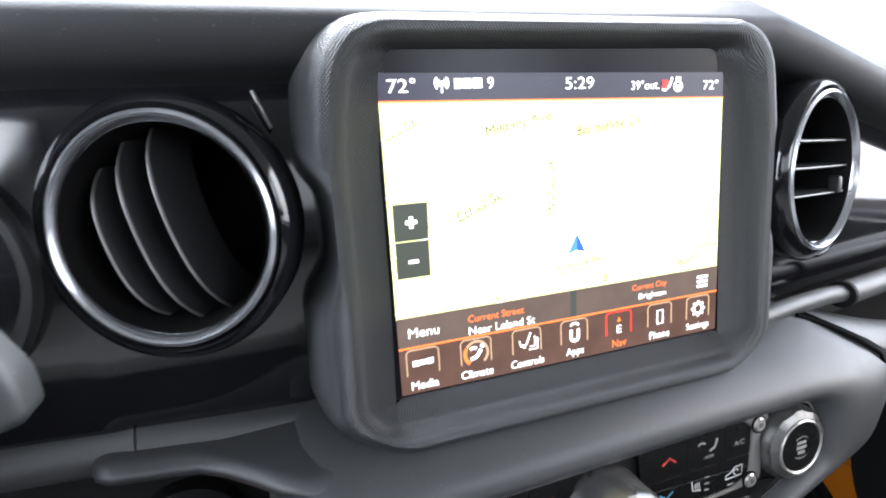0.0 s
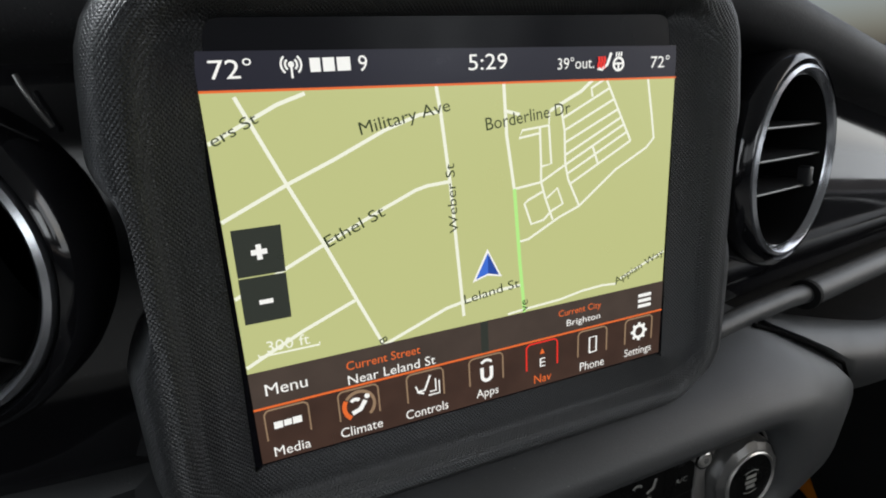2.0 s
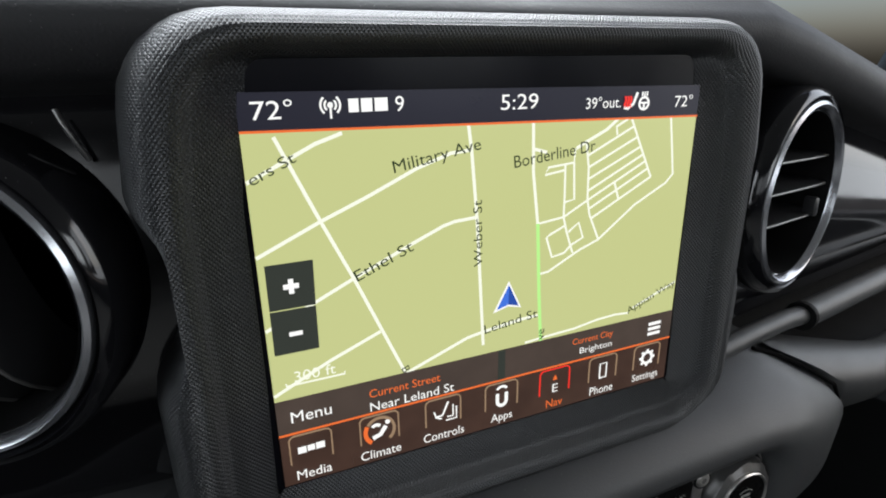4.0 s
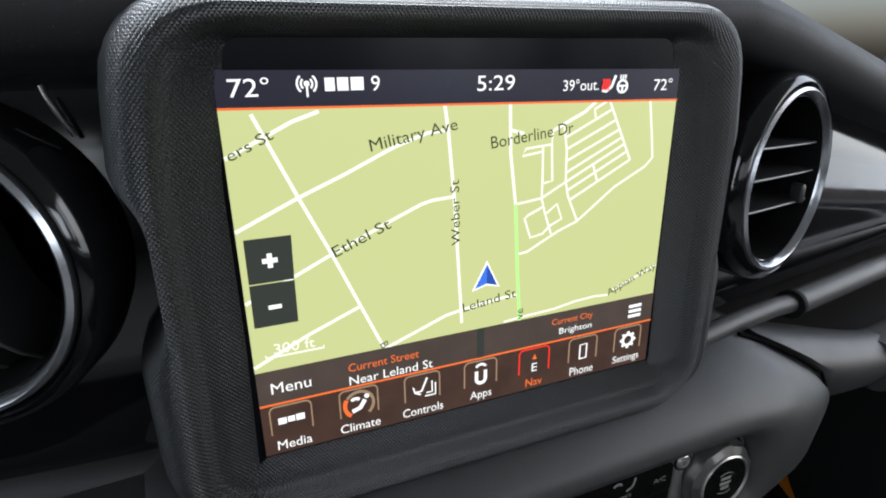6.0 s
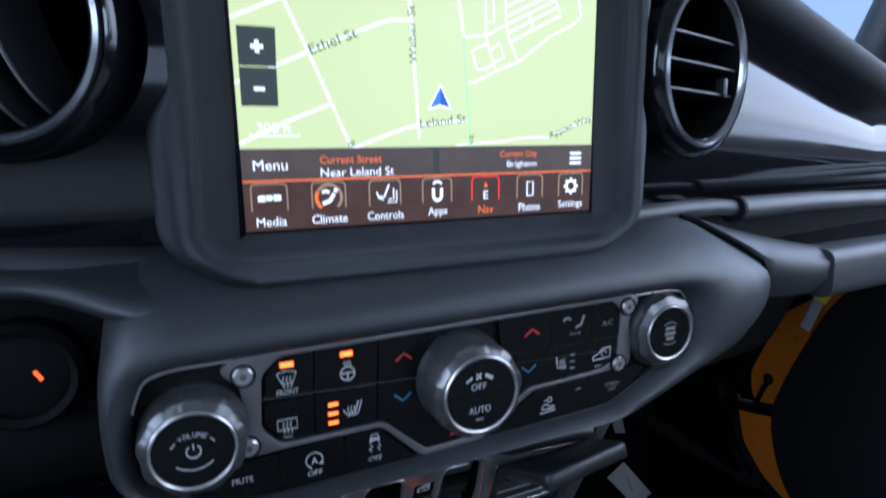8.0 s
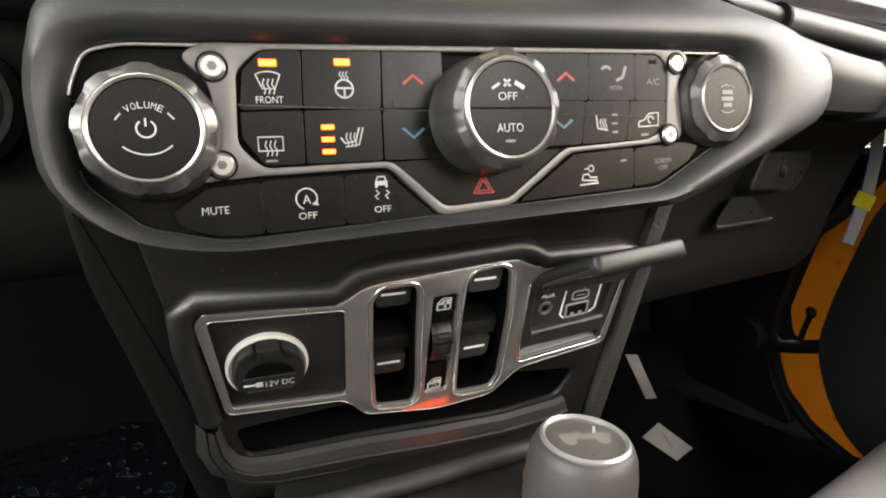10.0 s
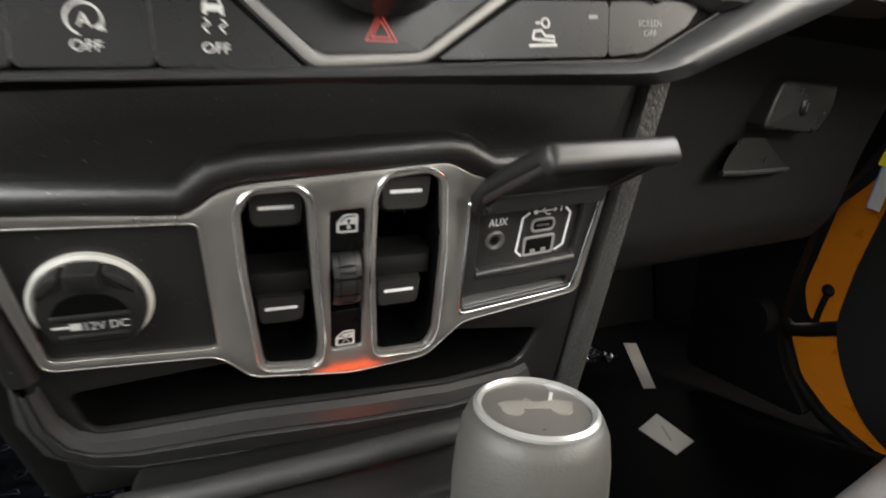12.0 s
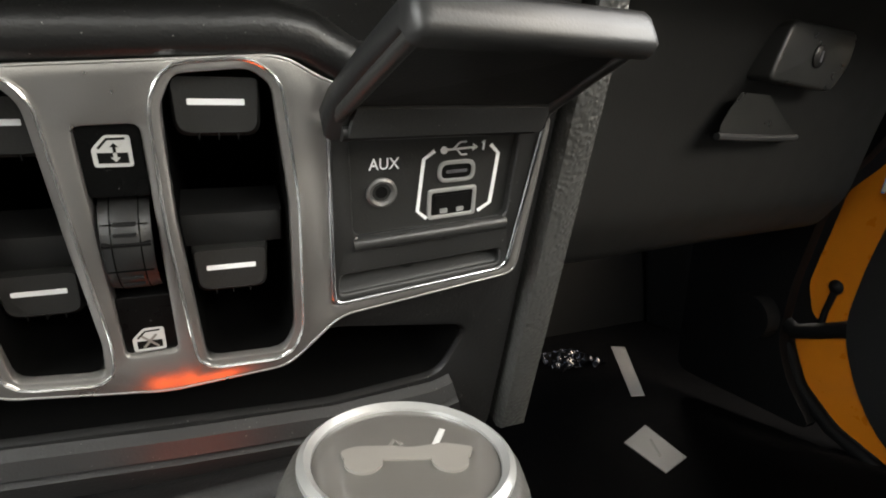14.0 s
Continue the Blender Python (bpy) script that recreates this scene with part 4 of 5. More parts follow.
def screw(x, z):
    m = pose(x, -0.0160, z, 90)
    s = part("screw", lathe([(0.0040, -0.001), (0.0040, 0.0002), (0.0032, 0.0010)], m, 24), SATIN, climate, "silver screw head")
    part("socket", lathe([(0.0016, 0.0008), (0.0016, 0.00115)], m, 6), KNOBGREY, s)
    part("collar", lathe([(0.0050, -0.001), (0.0048, 0.0002), (0.0043, 0.0002)], m, 28, False), DARK, s)


for x, z in ((-0.0915, 1.0800), (-0.0915, 1.0488), (0.1000, 1.0855), (0.0955, 1.0545)):
    screw(x, z)
for x0, x1, z0, z1 in ((-77.2, -71.4, 1080.6, 1083.0), (-52.2, -46.6, 1081.4, 1083.8), (-58.4, -53.8, 1059.6, 1061.4), (-58.6, -54.0, 1055.4, 1057.2), (-58.6, -54.0, 1051.2, 1053.0)):
    lamp = part("lamp", plate(box2(x0 * 0.001, x1 * 0.001, z0 * 0.001, z1 * 0.001, 0.0004), HVAC, 0, 0.0009), AMBER, climate, "lit amber lamp")
    part("core", plate(box2(x0 * 0.001 + 0.0004, x1 * 0.001 - 0.0004, z0 * 0.001 + 0.0004, z1 * 0.001 - 0.0004, 0.0003), HVAC, 0.0008, 0.0010), HOT, lamp, "bright lamp core")


def knob(parent, x, z, face, body, depth, ribs):
    k = new("knob")
    k.parent = parent
    m = pose(x, -0.014, z, 90)
    part("grip", lathe([(body * 1.04, -0.002), (body * 1.04, 0.0015), (body * 1.01, 0.003), (body, 0.005), (body * 0.985, depth - 0.005), (body * 0.95, depth - 0.002), (face * 1.12, depth - 0.0003), (face * 1.02, depth - 0.001)], m, 144, True, lambda a, r: 1 + ((0, 0, 0, 0.012, 0.015, 0.022, 0, 0)[r] * max(-1, min(1, 2.2 * math.sin(ribs * a))))), SILVER, k, "ribbed silver-grey grip")
    part("ring", lathe([(face * 1.09, depth - 0.002), (face * 1.09, depth + 0.0004), (face * 1.05, depth + 0.0010), (face, depth + 0.0006), (face * 0.98, depth - 0.001)], m, 64, False), SATIN, k, "bright ring")
    part("cap", lathe([(face, depth - 0.002), (face, depth - 0.0002), (face * 0.97, depth + 0.0002)], m, 64), KEYMAT, k, "black face")
    return k


volume = knob(climate, -0.1108, 1.0592, 0.0144, 0.0198, 0.015, 9)
fan = knob(climate, 0.0045, 1.0632, 0.0164, 0.0218, 0.0225, 9)
tune = knob(climate, 0.1240, 1.0695, 0.0140, 0.0202, 0.0075, 9)
VF, FF, TF = pose(-0.1108, -0.0293, 1.0592, 90), pose(0.0045, -0.0368, 1.0632, 90), pose(0.1240, -0.0218, 1.0695, 90)


def mark(pts, w=0.0005, m=HVAC, lift=0.0006, mat=None, parent=None, name="icon"):
    part(name, stroke(mm(pts), w, m, lift, lift + 0.00012), mat or WHITE, parent or climate)


for k, ch in enumerate("VOLUME"):
    a = radians(118 - 11.2 * k)
    lettering("print", ch, 0.0091 * math.cos(a), -0.0024 + 0.0091 * math.sin(a), 0.0014, 0.0019, math.degrees(a) - 90, VF, WHITE, volume, 0.0002)
mark([(-7.6, 2.6), (-6.0, 4.4)], 0.0004, VF, 0.0001, None, volume), mark([(7.6, 2.6), (6.0, 4.4)], 0.0004, VF, 0.0001, None, volume)
mark(arc(0, 0, 2.5, 125, 415, 20), 0.0005, VF, 0.0001, None, volume), mark([(0, 0.6), (0, 3.0)], 0.0005, VF, 0.0001, None, volume)
mark(arc(0, 2.2, 9.6, 228, 312, 14), 0.0004, VF, 0.0001, None, volume)
part("seam", stroke(mm([(-17, 0.2), (17, 0.2)]), 0.0007, FF, 0.0, 0.00016), DARK, fan)
lettering("print", "OFF", -0.0015, 0.0042, 0.0074, 0.0028, 0, FF, WHITE, fan, 0.0003, bold=0.0), lettering("print", "AUTO", -0.001, -0.0066, 0.0104, 0.0030, 0, FF, WHITE, fan, 0.0003, bold=0.0)
for k in range(4):
    a = radians(45 + 90 * k)
    mark([(-1.5, 8.8), (-1.5 + 1.7 * math.cos(a), 8.8 + 1.7 * math.sin(a))], 0.0009, FF, 0.0001, None, fan)
mark([(-7.4, 6.8), (-4.4, 8.6)], 0.0009, FF, 0.0001, None, fan), mark([(1.6, 9.0), (5.2, 7.0)], 0.0016, FF, 0.0001, None, fan), mark([(-3.0, -11.2), (0.8, -11.2)], 0.0010, FF, 0.0001, DIMPRINT, fan)
for k, (w, y) in enumerate(((3.2, 2.6), (3.6, -0.2), (2.6, -3.0))):
    mark([(-w, y), (w, y)], 0.0018, TF, 0.0001, DIMPRINT, tune)
mark(arc(0, 2.0, 8.4, 240, 300, 10), 0.0005, TF, 0.0001, DIMPRINT, tune), mark(arc(0, -2.6, 8.4, 60, 120, 10), 0.0005, TF, 0.0001, DIMPRINT, tune)

PRINTS = [("FRONT", -74.6, 1069.8, 8.8, 2.3), ("MUTE", -94.9, 1034.2, 8.3, 2.5), ("OFF", -65.4, 1030.4, 6.3, 2.4), ("OFF", -38.4, 1030.8, 6.3, 2.4), ("A", -65.4, 1036.0, 2.8, 3.0)]
for text, x, z, w, h in PRINTS:
    lettering("print", text, x * 0.001, z * 0.001, w * 0.001, h * 0.001, 0, HVAC, WHITE, climate, 0.00075, bold=0.0)
lettering("print", "A/C", 0.0880, 1.0778, 0.0070, 0.0028, 0, HVAC, DIMPRINT, climate, 0.00075), lettering("print", "SCREEN", 0.0930, 1.0432, 0.0094, 0.0020, 2, HVAC, DIMPRINT, climate, 0.00075), lettering("print", "OFF", 0.0930, 1.0402, 0.0052, 0.0020, 2, HVAC, DIMPRINT, climate, 0.00075), lettering("print", "MODE", 0.0680, 1.0750, 0.0062, 0.0017, 0, HVAC, DIMPRINT, climate, 0.00075)


def heat(x, z, n, h, gap=1.5, w=0.0004, mat=None):
    for k in range(n):
        cx = x + gap * (k - (n - 1) / 2)
        mark([(cx, z), (cx + 0.5, z + h * 0.33), (cx - 0.4, z + h * 0.66), (cx + 0.2, z + h)], w, mat=mat)


mark(arc(-74.6, 1070.6, 8.4, 62, 118, 8) + [(-76.6, 1073.4), (-72.6, 1073.4)] + arc(-74.6, 1070.6, 8.4, 62, 63, 1), 0.0004), heat(-74.6, 1071.6, 3, 5)
mark(arc(-49.2, 1073.6, 3.1, 0, 360, 22), 0.0006), mark([(-52.2, 1073.8), (-46.2, 1073.8)], 0.0006), mark([(-49.2, 1073.6), (-49.2, 1070.6)], 0.0006), heat(-49.2, 1076.4, 3, 3, 1.1)
mark([(-27.6, 1075.4), (-23.6, 1078.6), (-19.8, 1075.6)], 0.0010, mat=REDPRINT), mark([(-28.6, 1059.6), (-24.6, 1056.2), (-20.6, 1059.4)], 0.0010, mat=BLUEPRINT)
mark([(-79.6, 1053.0), (-79.6, 1057.6), (-71.6, 1057.6), (-71.6, 1053.0), (-79.8, 1053.0)], 0.0005), heat(-75.6, 1051.2, 3, 5.2)
mark([(-45.0, 1060.2), (-46.6, 1055.4), (-50.4, 1054.8), (-51.8, 1056.8)], 0.0006), mark([(-43.6, 1060.2), (-45.4, 1054.2), (-50.2, 1053.6)], 0.0005), heat(-48.2, 1053.4, 3, 5, 1.4)
mark(arc(-65.4, 1036.2, 3.6, -40, 250, 20), 0.0005), mark([(-61.6, 1033.8), (-62.2, 1035.2), (-63.4, 1034.2)], 0.0006)
mark([(-40.7, 1040.2), (-36.1, 1040.2)], 0.0016), mark([(-40.2, 1041.0), (-39.7, 1042.5), (-37.1, 1042.5), (-36.6, 1041.0)], 0.0005)
for x in (-40.3, -36.5):
    mark([(x, 1039.5), (x, 1038.6)], 0.0009), mark([(x - 0.2, 1037.6), (x + 0.9, 1036.6), (x - 0.7, 1035.6), (x + 0.4, 1034.4)], 0.0005)
for r in (4.9, 3.0):
    mark([(2.8 + r * math.cos(radians(a)), 1036.6 + r * math.sin(radians(a))) for a in (90, 210, 330, 90)], 0.0006, mat=REDPRINT)
mark([(38.6, 1077.4), (42.8, 1080.6), (46.8, 1077.6)], 0.0011, mat=REDPRINT), mark([(37.0, 1061.6), (41.0, 1058.6), (45.2, 1061.8)], 0.0011, mat=BLUEPRINT)
mark(arc(63.0, 1081.0, 2.6, 30, 150, 8), 0.0012, mat=DIMPRINT), mark([(73.2, 1084.0), (71.6, 1079.4), (68.2, 1078.0)], 0.0014, mat=DIMPRINT), mark([(85.8, 1086.2), (90.2, 1086.2)], 0.0016, mat=DARK)
mark([(57.2, 1063.6), (58.0, 1058.0), (63.2, 1057.2)], 0.0007), heat(60.8, 1057.4, 3, 4.6, 1.3)
for z in (1063.6, 1060.0, 1056.4):
    mark([(65.4, z), (68.4, z)], 0.0009, mat=DIMPRINT)
mark([(79.6, 1058.4), (80.0, 1060.6), (83.0, 1061.4), (85.4, 1064.0), (90.6, 1064.4), (90.6, 1058.8), (79.6, 1058.4)], 0.0006), mark(arc(86.4, 1061.4, 1.5, 0, 270, 10), 0.0005), mark([(81.0, 1054.8), (85.0, 1055.0)], 0.0010, mat=DIMPRINT)
mark([(48.0, 1034.6), (57.6, 1035.2)], 0.0007), mark([(49.2, 1036.6), (49.8, 1038.8), (52.2, 1039.2), (53.6, 1037.6), (56.6, 1037.6), (56.8, 1036.2), (49.2, 1036.6)], 0.0007), mark([(50.4, 1041.2), (52.6, 1041.4)], 0.0005), mark(arc(53.8, 1041.4, 1.3, 0, 360, 12), 0.0005), mark([(69.4, 1044.0), (72.6, 1044.2)], 0.0009, mat=DIMPRINT), mark([(-77.6, 1049.6), (-73.8, 1049.6)], 0.0008, mat=DIMPRINT)

# ---- lower switch panel ----
switches = thing("window_switch_panel", "satin silver window switch panel with power socket and ports", "switch panel")
OUT = [lo(-0.100, 0.9425), lo(-0.049, 0.9400), lo(-0.044, 0.9365), lo(-0.037, 0.929), lo(0.0, 0.9245), lo(0.030, 0.9265), lo(0.0445, 0.9400), lo(0.0975, 0.9470), lo(0.099, 0.9915), lo(0.0405, 0.9975), lo(0.031, 1.0025), lo(-0.033, 0.9985), lo(-0.041, 0.9970), lo(-0.050, 0.9905), lo(-0.103, 0.9945), lo(-0.108, 0.990)]
SOCKET = [lo(-0.098, 0.9455), lo(-0.047, 0.9430), lo(-0.0485, 0.9880), lo(-0.104, 0.9900)]
WELL_L = [lo(-0.0325, 0.9330), lo(-0.0140, 0.9315), lo(-0.0130, 0.940), lo(-0.0150, 0.966), lo(-0.0165, 0.9925), lo(-0.019, 0.9960), lo(-0.033, 0.9955), lo(-0.0365, 0.990), lo(-0.0355, 0.966)]
MIDDLE = [lo(-0.0085, 0.936), lo(0.0032, 0.936), lo(0.0028, 0.9895), lo(-0.0092, 0.9890)]
WELL_R = [lo(0.0095, 0.9320), lo(0.029, 0.9315), lo(0.0320, 0.938), lo(0.0315, 0.972), lo(0.0285, 0.997), lo(0.024, 0.9998), lo(0.010, 0.9985), lo(0.007, 0.993), lo(0.0070, 0.969)]
PORTS = [lo(0.0420, 0.9432), lo(0.0945, 0.9486), lo(0.0975, 0.9905), lo(0.0400, 0.9890)]
part("frame", plate(rounded(OUT, 0.004, 3), LOW, -0.004, 0.0012, 0.0008, [rounded(h, 0.002, 3) for h in (SOCKET, WELL_L, MIDDLE, WELL_R, PORTS)]), SATIN, switches, "satin silver frame")
outer = [(LOW @ Vector((x, y, 0.0008)))[:] for x, y in rounded(OUT, 0.004, 4)]
part("bright_edge", tube(outer + outer[:1], 0.0004, 8), SATIN, switches, "thin bright outer edge", sharp=80)
# backing coloured near-black as the shade behind the openings
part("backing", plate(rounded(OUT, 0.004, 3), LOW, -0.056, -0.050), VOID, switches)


def cap_shape(x, y, w, h, base):
    """A rocker cap: a block with rounded lower corners whose face bulges."""
    c = new("rocker_switch")
    c.parent = switches
    loops = []
    for z, k, dy in ((-0.016, 1.0, 0.0), (-0.006, 1.0, 0.0), (-0.0035, 0.97, 0.0004), (-0.0025, 0.90, 0.001)):
        pts = rounded([(x - w * k * 0.94, y - h * k), (x + w * k * 0.94, y - h * k), (x + w * k, y + h * k), (x - w * k, y + h * k)], [0.003, 0.003, 0.0012, 0.0012], 5)
        loops.append([(base @ Vector((p[0], p[1] + dy, z)))[:] for p in pts])
    part("cap", loft(loops, True, True), CAPS, c)
    part("mark", plate(box2(x - 0.0057, x + 0.0057, y + 0.0011, y + 0.0024, 0.0003), base, -0.003, -0.0023), BRIGHT, c, "white printed bar")
    for k in range(3):
        part("notch", plate(box2(x - 0.0042 + 0.004 * k, x - 0.0038 + 0.004 * k, y - h, y - h + 0.002, 0.0001), base, -0.004, -0.0027), DARK, c)


for well, xs, base in ((WELL_L, -0.0250, pose(0, 0.027, 0.982, 115.2)), (WELL_R, 0.0175, LOW)):
    core = rounded(well, 0.0036, 3)
    ring = [[(LOW @ Vector((p[0], p[1], h)))[:] for p in inset(core, g)] for g, h in ((0.0027, 0.0006), (0.0026, 0.0017), (0.0023, 0.0020), (0.0019, 0.0017), (0.0007, -0.0040), (0.0003, -0.0052), (0.0, -0.0100))]
    part("rim", loft(ring), RIM, switches, "bevelled bright rim", sharp=20)
    # well walls carry their shade as near-black colour
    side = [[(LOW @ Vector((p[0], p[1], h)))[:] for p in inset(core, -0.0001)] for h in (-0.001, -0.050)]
    part("well", loft(side), VOID, switches, "switch well painted black for its shade")
    part("bridge", plate([(xs - 0.0120, -0.0285), (xs + 0.0130, -0.0285), (xs + 0.0130, -0.0190), (xs - 0.0120, -0.0190)], base, -0.020, -0.0055, 0.0020), BUTTON, switches, "sloped bridge between the rockers")
    cap_shape(xs, 0.0068, 0.0094, 0.0066, base)
    cap_shape(xs, -0.0342, 0.0090, 0.0062, base)

part("icon_plate", plate(rounded([(-0.0090, -0.0115), (0.0027, -0.0115), (0.0026, 0.0048), (-0.0092, 0.0042)], 0.0012, 3), LOW, -0.006, -0.0004, 0.0003), KEYMAT, switches, sharp=15)
part("icon_plate", plate(rounded([(-0.0086, -0.0540), (0.0032, -0.0540), (0.0030, -0.0372), (-0.0086, -0.0372)], 0.0012, 3), LOW, -0.006, -0.0004, 0.0003), KEYMAT, switches, sharp=15)
wheel = part("thumb_wheel", loft([[(LOW @ Vector((-0.0031 + sx, -0.0243 + 0.0126 * math.sin(a), -0.0075 + 0.0125 * math.cos(a) * (0.90 if abs(sx) > 0.0044 else 1.0))))[:] for a in (radians(-90 + 15 * k) for k in range(13))] for sx in (-0.0050, -0.0046, -0.0030, 0.0, 0.0030, 0.0046, 0.0050)], closed=False), BUTTON, switches, "black ribbed rocker wheel")
for v, w in ((-0.0165, 0.0022), (-0.0185, 0.0022), (-0.0290, 0.0022), (-0.0312, 0.0022), (-0.0205, 0.0048)):
    a = math.asin((v + 0.0243) / 0.0126)
    part("rib", plate(box2(-0.0031 - w, -0.0031 + w, v - 0.0003, v + 0.0003, 0.0001), LOW, -0.0085 + 0.0125 * math.cos(a), -0.0070 + 0.0125 * math.cos(a)), DARK if w > 0.003 else PLASTIC, wheel)


for gx in (-0.0028, 0.0028):
    part("groove", tube([(LOW @ Vector((-0.0031 + gx, -0.0243 + 0.0126 * math.sin(a), -0.0075 + 0.0125 * math.cos(a))))[:] for a in (radians(-80 + 10 * k) for k in range(17))], 0.00014, 6), VOID, wheel)
for deg in (38, -12):
    a = radians(deg)
    part("groove", tube([(LOW @ Vector((-0.0031 + gx, -0.0243 + 0.0126 * math.sin(a), -0.0075 + 0.0125 * math.cos(a))))[:] for gx in (-0.0045, 0.0, 0.0045)], 0.00016, 6), VOID, wheel)


def window_icon(cy, crossed):
    def area(pts, h, mat):
        part("icon", plate(mm([(-3.0 + x, cy + y) for x, y in pts]), LOW, -0.0005, h), mat, switches)

    def line(pts, w, h, mat):
        part("icon", stroke(mm([(-3.0 + x, cy + y) for x, y in pts]), w, LOW, -0.0005, h), mat, switches)
    body = rounded([(-3.7, -3.5), (3.5, -3.5), (3.5, 3.3), (-1.0, 3.3), (-3.7, 0.4)], 0.7, 4)
    area(body, -0.00022, WHITE)
    area([(-2.8, -2.7), (2.8, -2.7), (2.8, -0.4), (-2.8, -0.4)], -0.00016, DARK)
    line([(-2.5, 0.5), (-0.7, 2.5), (2.6, 2.6)], 0.0005, -0.00016, DARK)
    if crossed:
        line([(-1.6, 1.2), (1.9, -2.4)], 0.0006, -0.00010, GLYPH), line([(-1.4, -2.4), (1.7, 1.4)], 0.0006, -0.00008, GLYPH)
    else:
        line([(0.4, -0.3), (0.4, 0.9)], 0.0006, -0.00010, DARK), area([(-0.4, 0.8), (1.2, 0.8), (0.4, 1.7)], -0.00012, DARK)
        line([(0.4, -0.5), (0.4, -1.5)], 0.0007, -0.00010, WHITE), area([(-0.5, -1.4), (1.3, -1.4), (0.4, -2.4)], -0.00012, WHITE)


window_icon(-1.0, False)
window_icon(-50.0, True)

# power socket
part("socket_cover", plate(rounded(SOCKET, 0.003, 3), LOW, -0.011, -0.0008, 0.0006), PLASTIC, switches, "black socket plate", sharp=15)
edge = [(LOW @ Vector((x, y, 0.0008)))[:] for x, y in rounded(SOCKET, 0.003, 4)]
part("bright_edge", tube(edge + edge[:1], 0.0004, 8), SATIN, switches, "thin bright edge round the socket plate", sharp=80)
socket = new("power_socket")
socket.parent = switches
SK = LOW @ pose(-0.0815, -0.0215, 0)
part("ring", lathe([(0.0172, -0.002), (0.0172, 0.0012), (0.0160, 0.0020), (0.0146, 0.0012), (0.0144, -0.002)], SK, cap=False), IVORY, socket, "pale translucent ring")
CAPM = LOW @ pose(-0.0812, -0.0225, 0)
part("flap", lathe([(0.0148, -0.002), (0.0150, 0.0045), (0.0143, 0.0060), (0.0100, 0.0066), (0.004, 0.0068)], CAPM), BUTTON, socket, "black hinged flap")
part("hinge", plate(box2(-0.0046, 0.0046, 0.0098, 0.0158, 0.0010), CAPM, 0.001, 0.0082, 0.0008), BUTTON, socket, "square hinge block")
for k in (-1, 1):
    part("shoulder", plate(rounded([(k * 0.0052, 0.0098), (k * 0.0135, 0.0060), (k * 0.0125, 0.0105), (k * 0.0085, 0.0142), (k * 0.0052, 0.0152)], 0.0014, 4), CAPM, 0.001, 0.0066, 0.0010), BUTTON, socket, "sloped flap shoulder")
# black patch on the flap paints the shade of a recess
part("finger_recess", plate(rounded([(-0.0105, 0.0010)] + arc(0, 0.0022, 0.0092, 160, 20, 10, 0.0060) + [(0.0105, 0.0010)], 0.0004, 1), CAPM, 0.0055, 0.0071), VOID, socket, "black patch painting the finger recess's shade")
part("finger_ridge", plate(box2(-0.0105, 0.0105, -0.0006, 0.0012, 0.0006), CAPM, 0.005, 0.0080, 0.0005), BUTTON, socket)
part("lower_ridge", plate(rounded([(-0.0100, -0.0065), (0.0100, -0.0065), (0.0080, -0.0092), (-0.0080, -0.0092)], 0.0010, 3), CAPM, 0.004, 0.0076, 0.0006), BUTTON, socket)
lettering("print", "12V DC", 0.0040, -0.0035, 0.0118, 0.0030, 0, CAPM, WHITE, socket, 0.0071, bold=0.0)
part("icon", stroke(mm([(-10.8, -3.4), (-5.8, -3.4)]), 0.0006, CAPM, 0.0066, 0.0071), WHITE, socket)
part("icon", stroke(mm([(-6.0, -3.4), (-3.0, -3.4)]), 0.0024, CAPM, 0.0066, 0.0071), WHITE, socket)

# media ports
POCKET = mm([(47.6, -26.5), (91.2, -23.2), (90.9, 2.6), (45.6, 1.6)])
SCOOP = mm([(44.2, -43.6), (92.0, -38.4), (91.2, -33.6), (44.4, -37.2)])
part("port_plate", plate(rounded(PORTS, 0.003, 3), LOW, -0.012, 0.0004, 0.0010, [rounded(POCKET, 0.003, 4), rounded(SCOOP, 0.0016, 3)], seg=3), PORTGREY, switches, "black port surround", sharp=15)
part("port_face", plate(rounded(POCKET, 0.003, 4), LOW, -0.012, -0.0022), CAPS, switches)
part("scoop_floor", loft([[(LOW @ Vector((x * 0.001, (y0 + slope * (x - 44)) * 0.001, z)))[:] for x in (43.8, 60, 76, 92.4)] for y0, slope, z in ((-36.4, 0.078, -0.0115), (-37.8, 0.082, -0.0110), (-42.6, 0.104, -0.0016), (-44.2, 0.106, -0.0004))], closed=False), PORTGREY, switches, "slanted finger scoop", sharp=70)
part("ledge", tube([(LOW @ Vector((x, y, -0.0004)))[:] for x, y in mm([(47.5, -28.2), (70, -26.6), (91.5, -24.8)])], 0.0021, 12), PORTGREY, switches, "rounded ledge")
rim = [(LOW @ Vector((x, y, 0.0010)))[:] for x, y in rounded([lo(0.0405, 0.9885), lo(0.0424, 0.9436), lo(0.0940, 0.9490), lo(0.0972, 0.9900)], [0.001, 0.003, 0.004, 0.001], 5)]
part("bright_edge", tube(rim, 0.0007, 8), CHROME, switches, "thin bright edge round the ports", sharp=80)
lettering("print", "AUX", 0.0551, -0.0066, 0.0080, 0.0031, 2, LOW, BRIGHT, switches, -0.0019, bold=0.008)
jack = part("aux_jack", lathe([(0.0041, -0.003), (0.0041, 0.0006), (0.0034, 0.0010), (0.0026, 0.0006), (0.0024, -0.0002), (0.0016, -0.0002)], LOW @ pose(0.0549, -0.0145, -0.0022), 36, False), KNOBGREY, switches, "grey round audio jack")
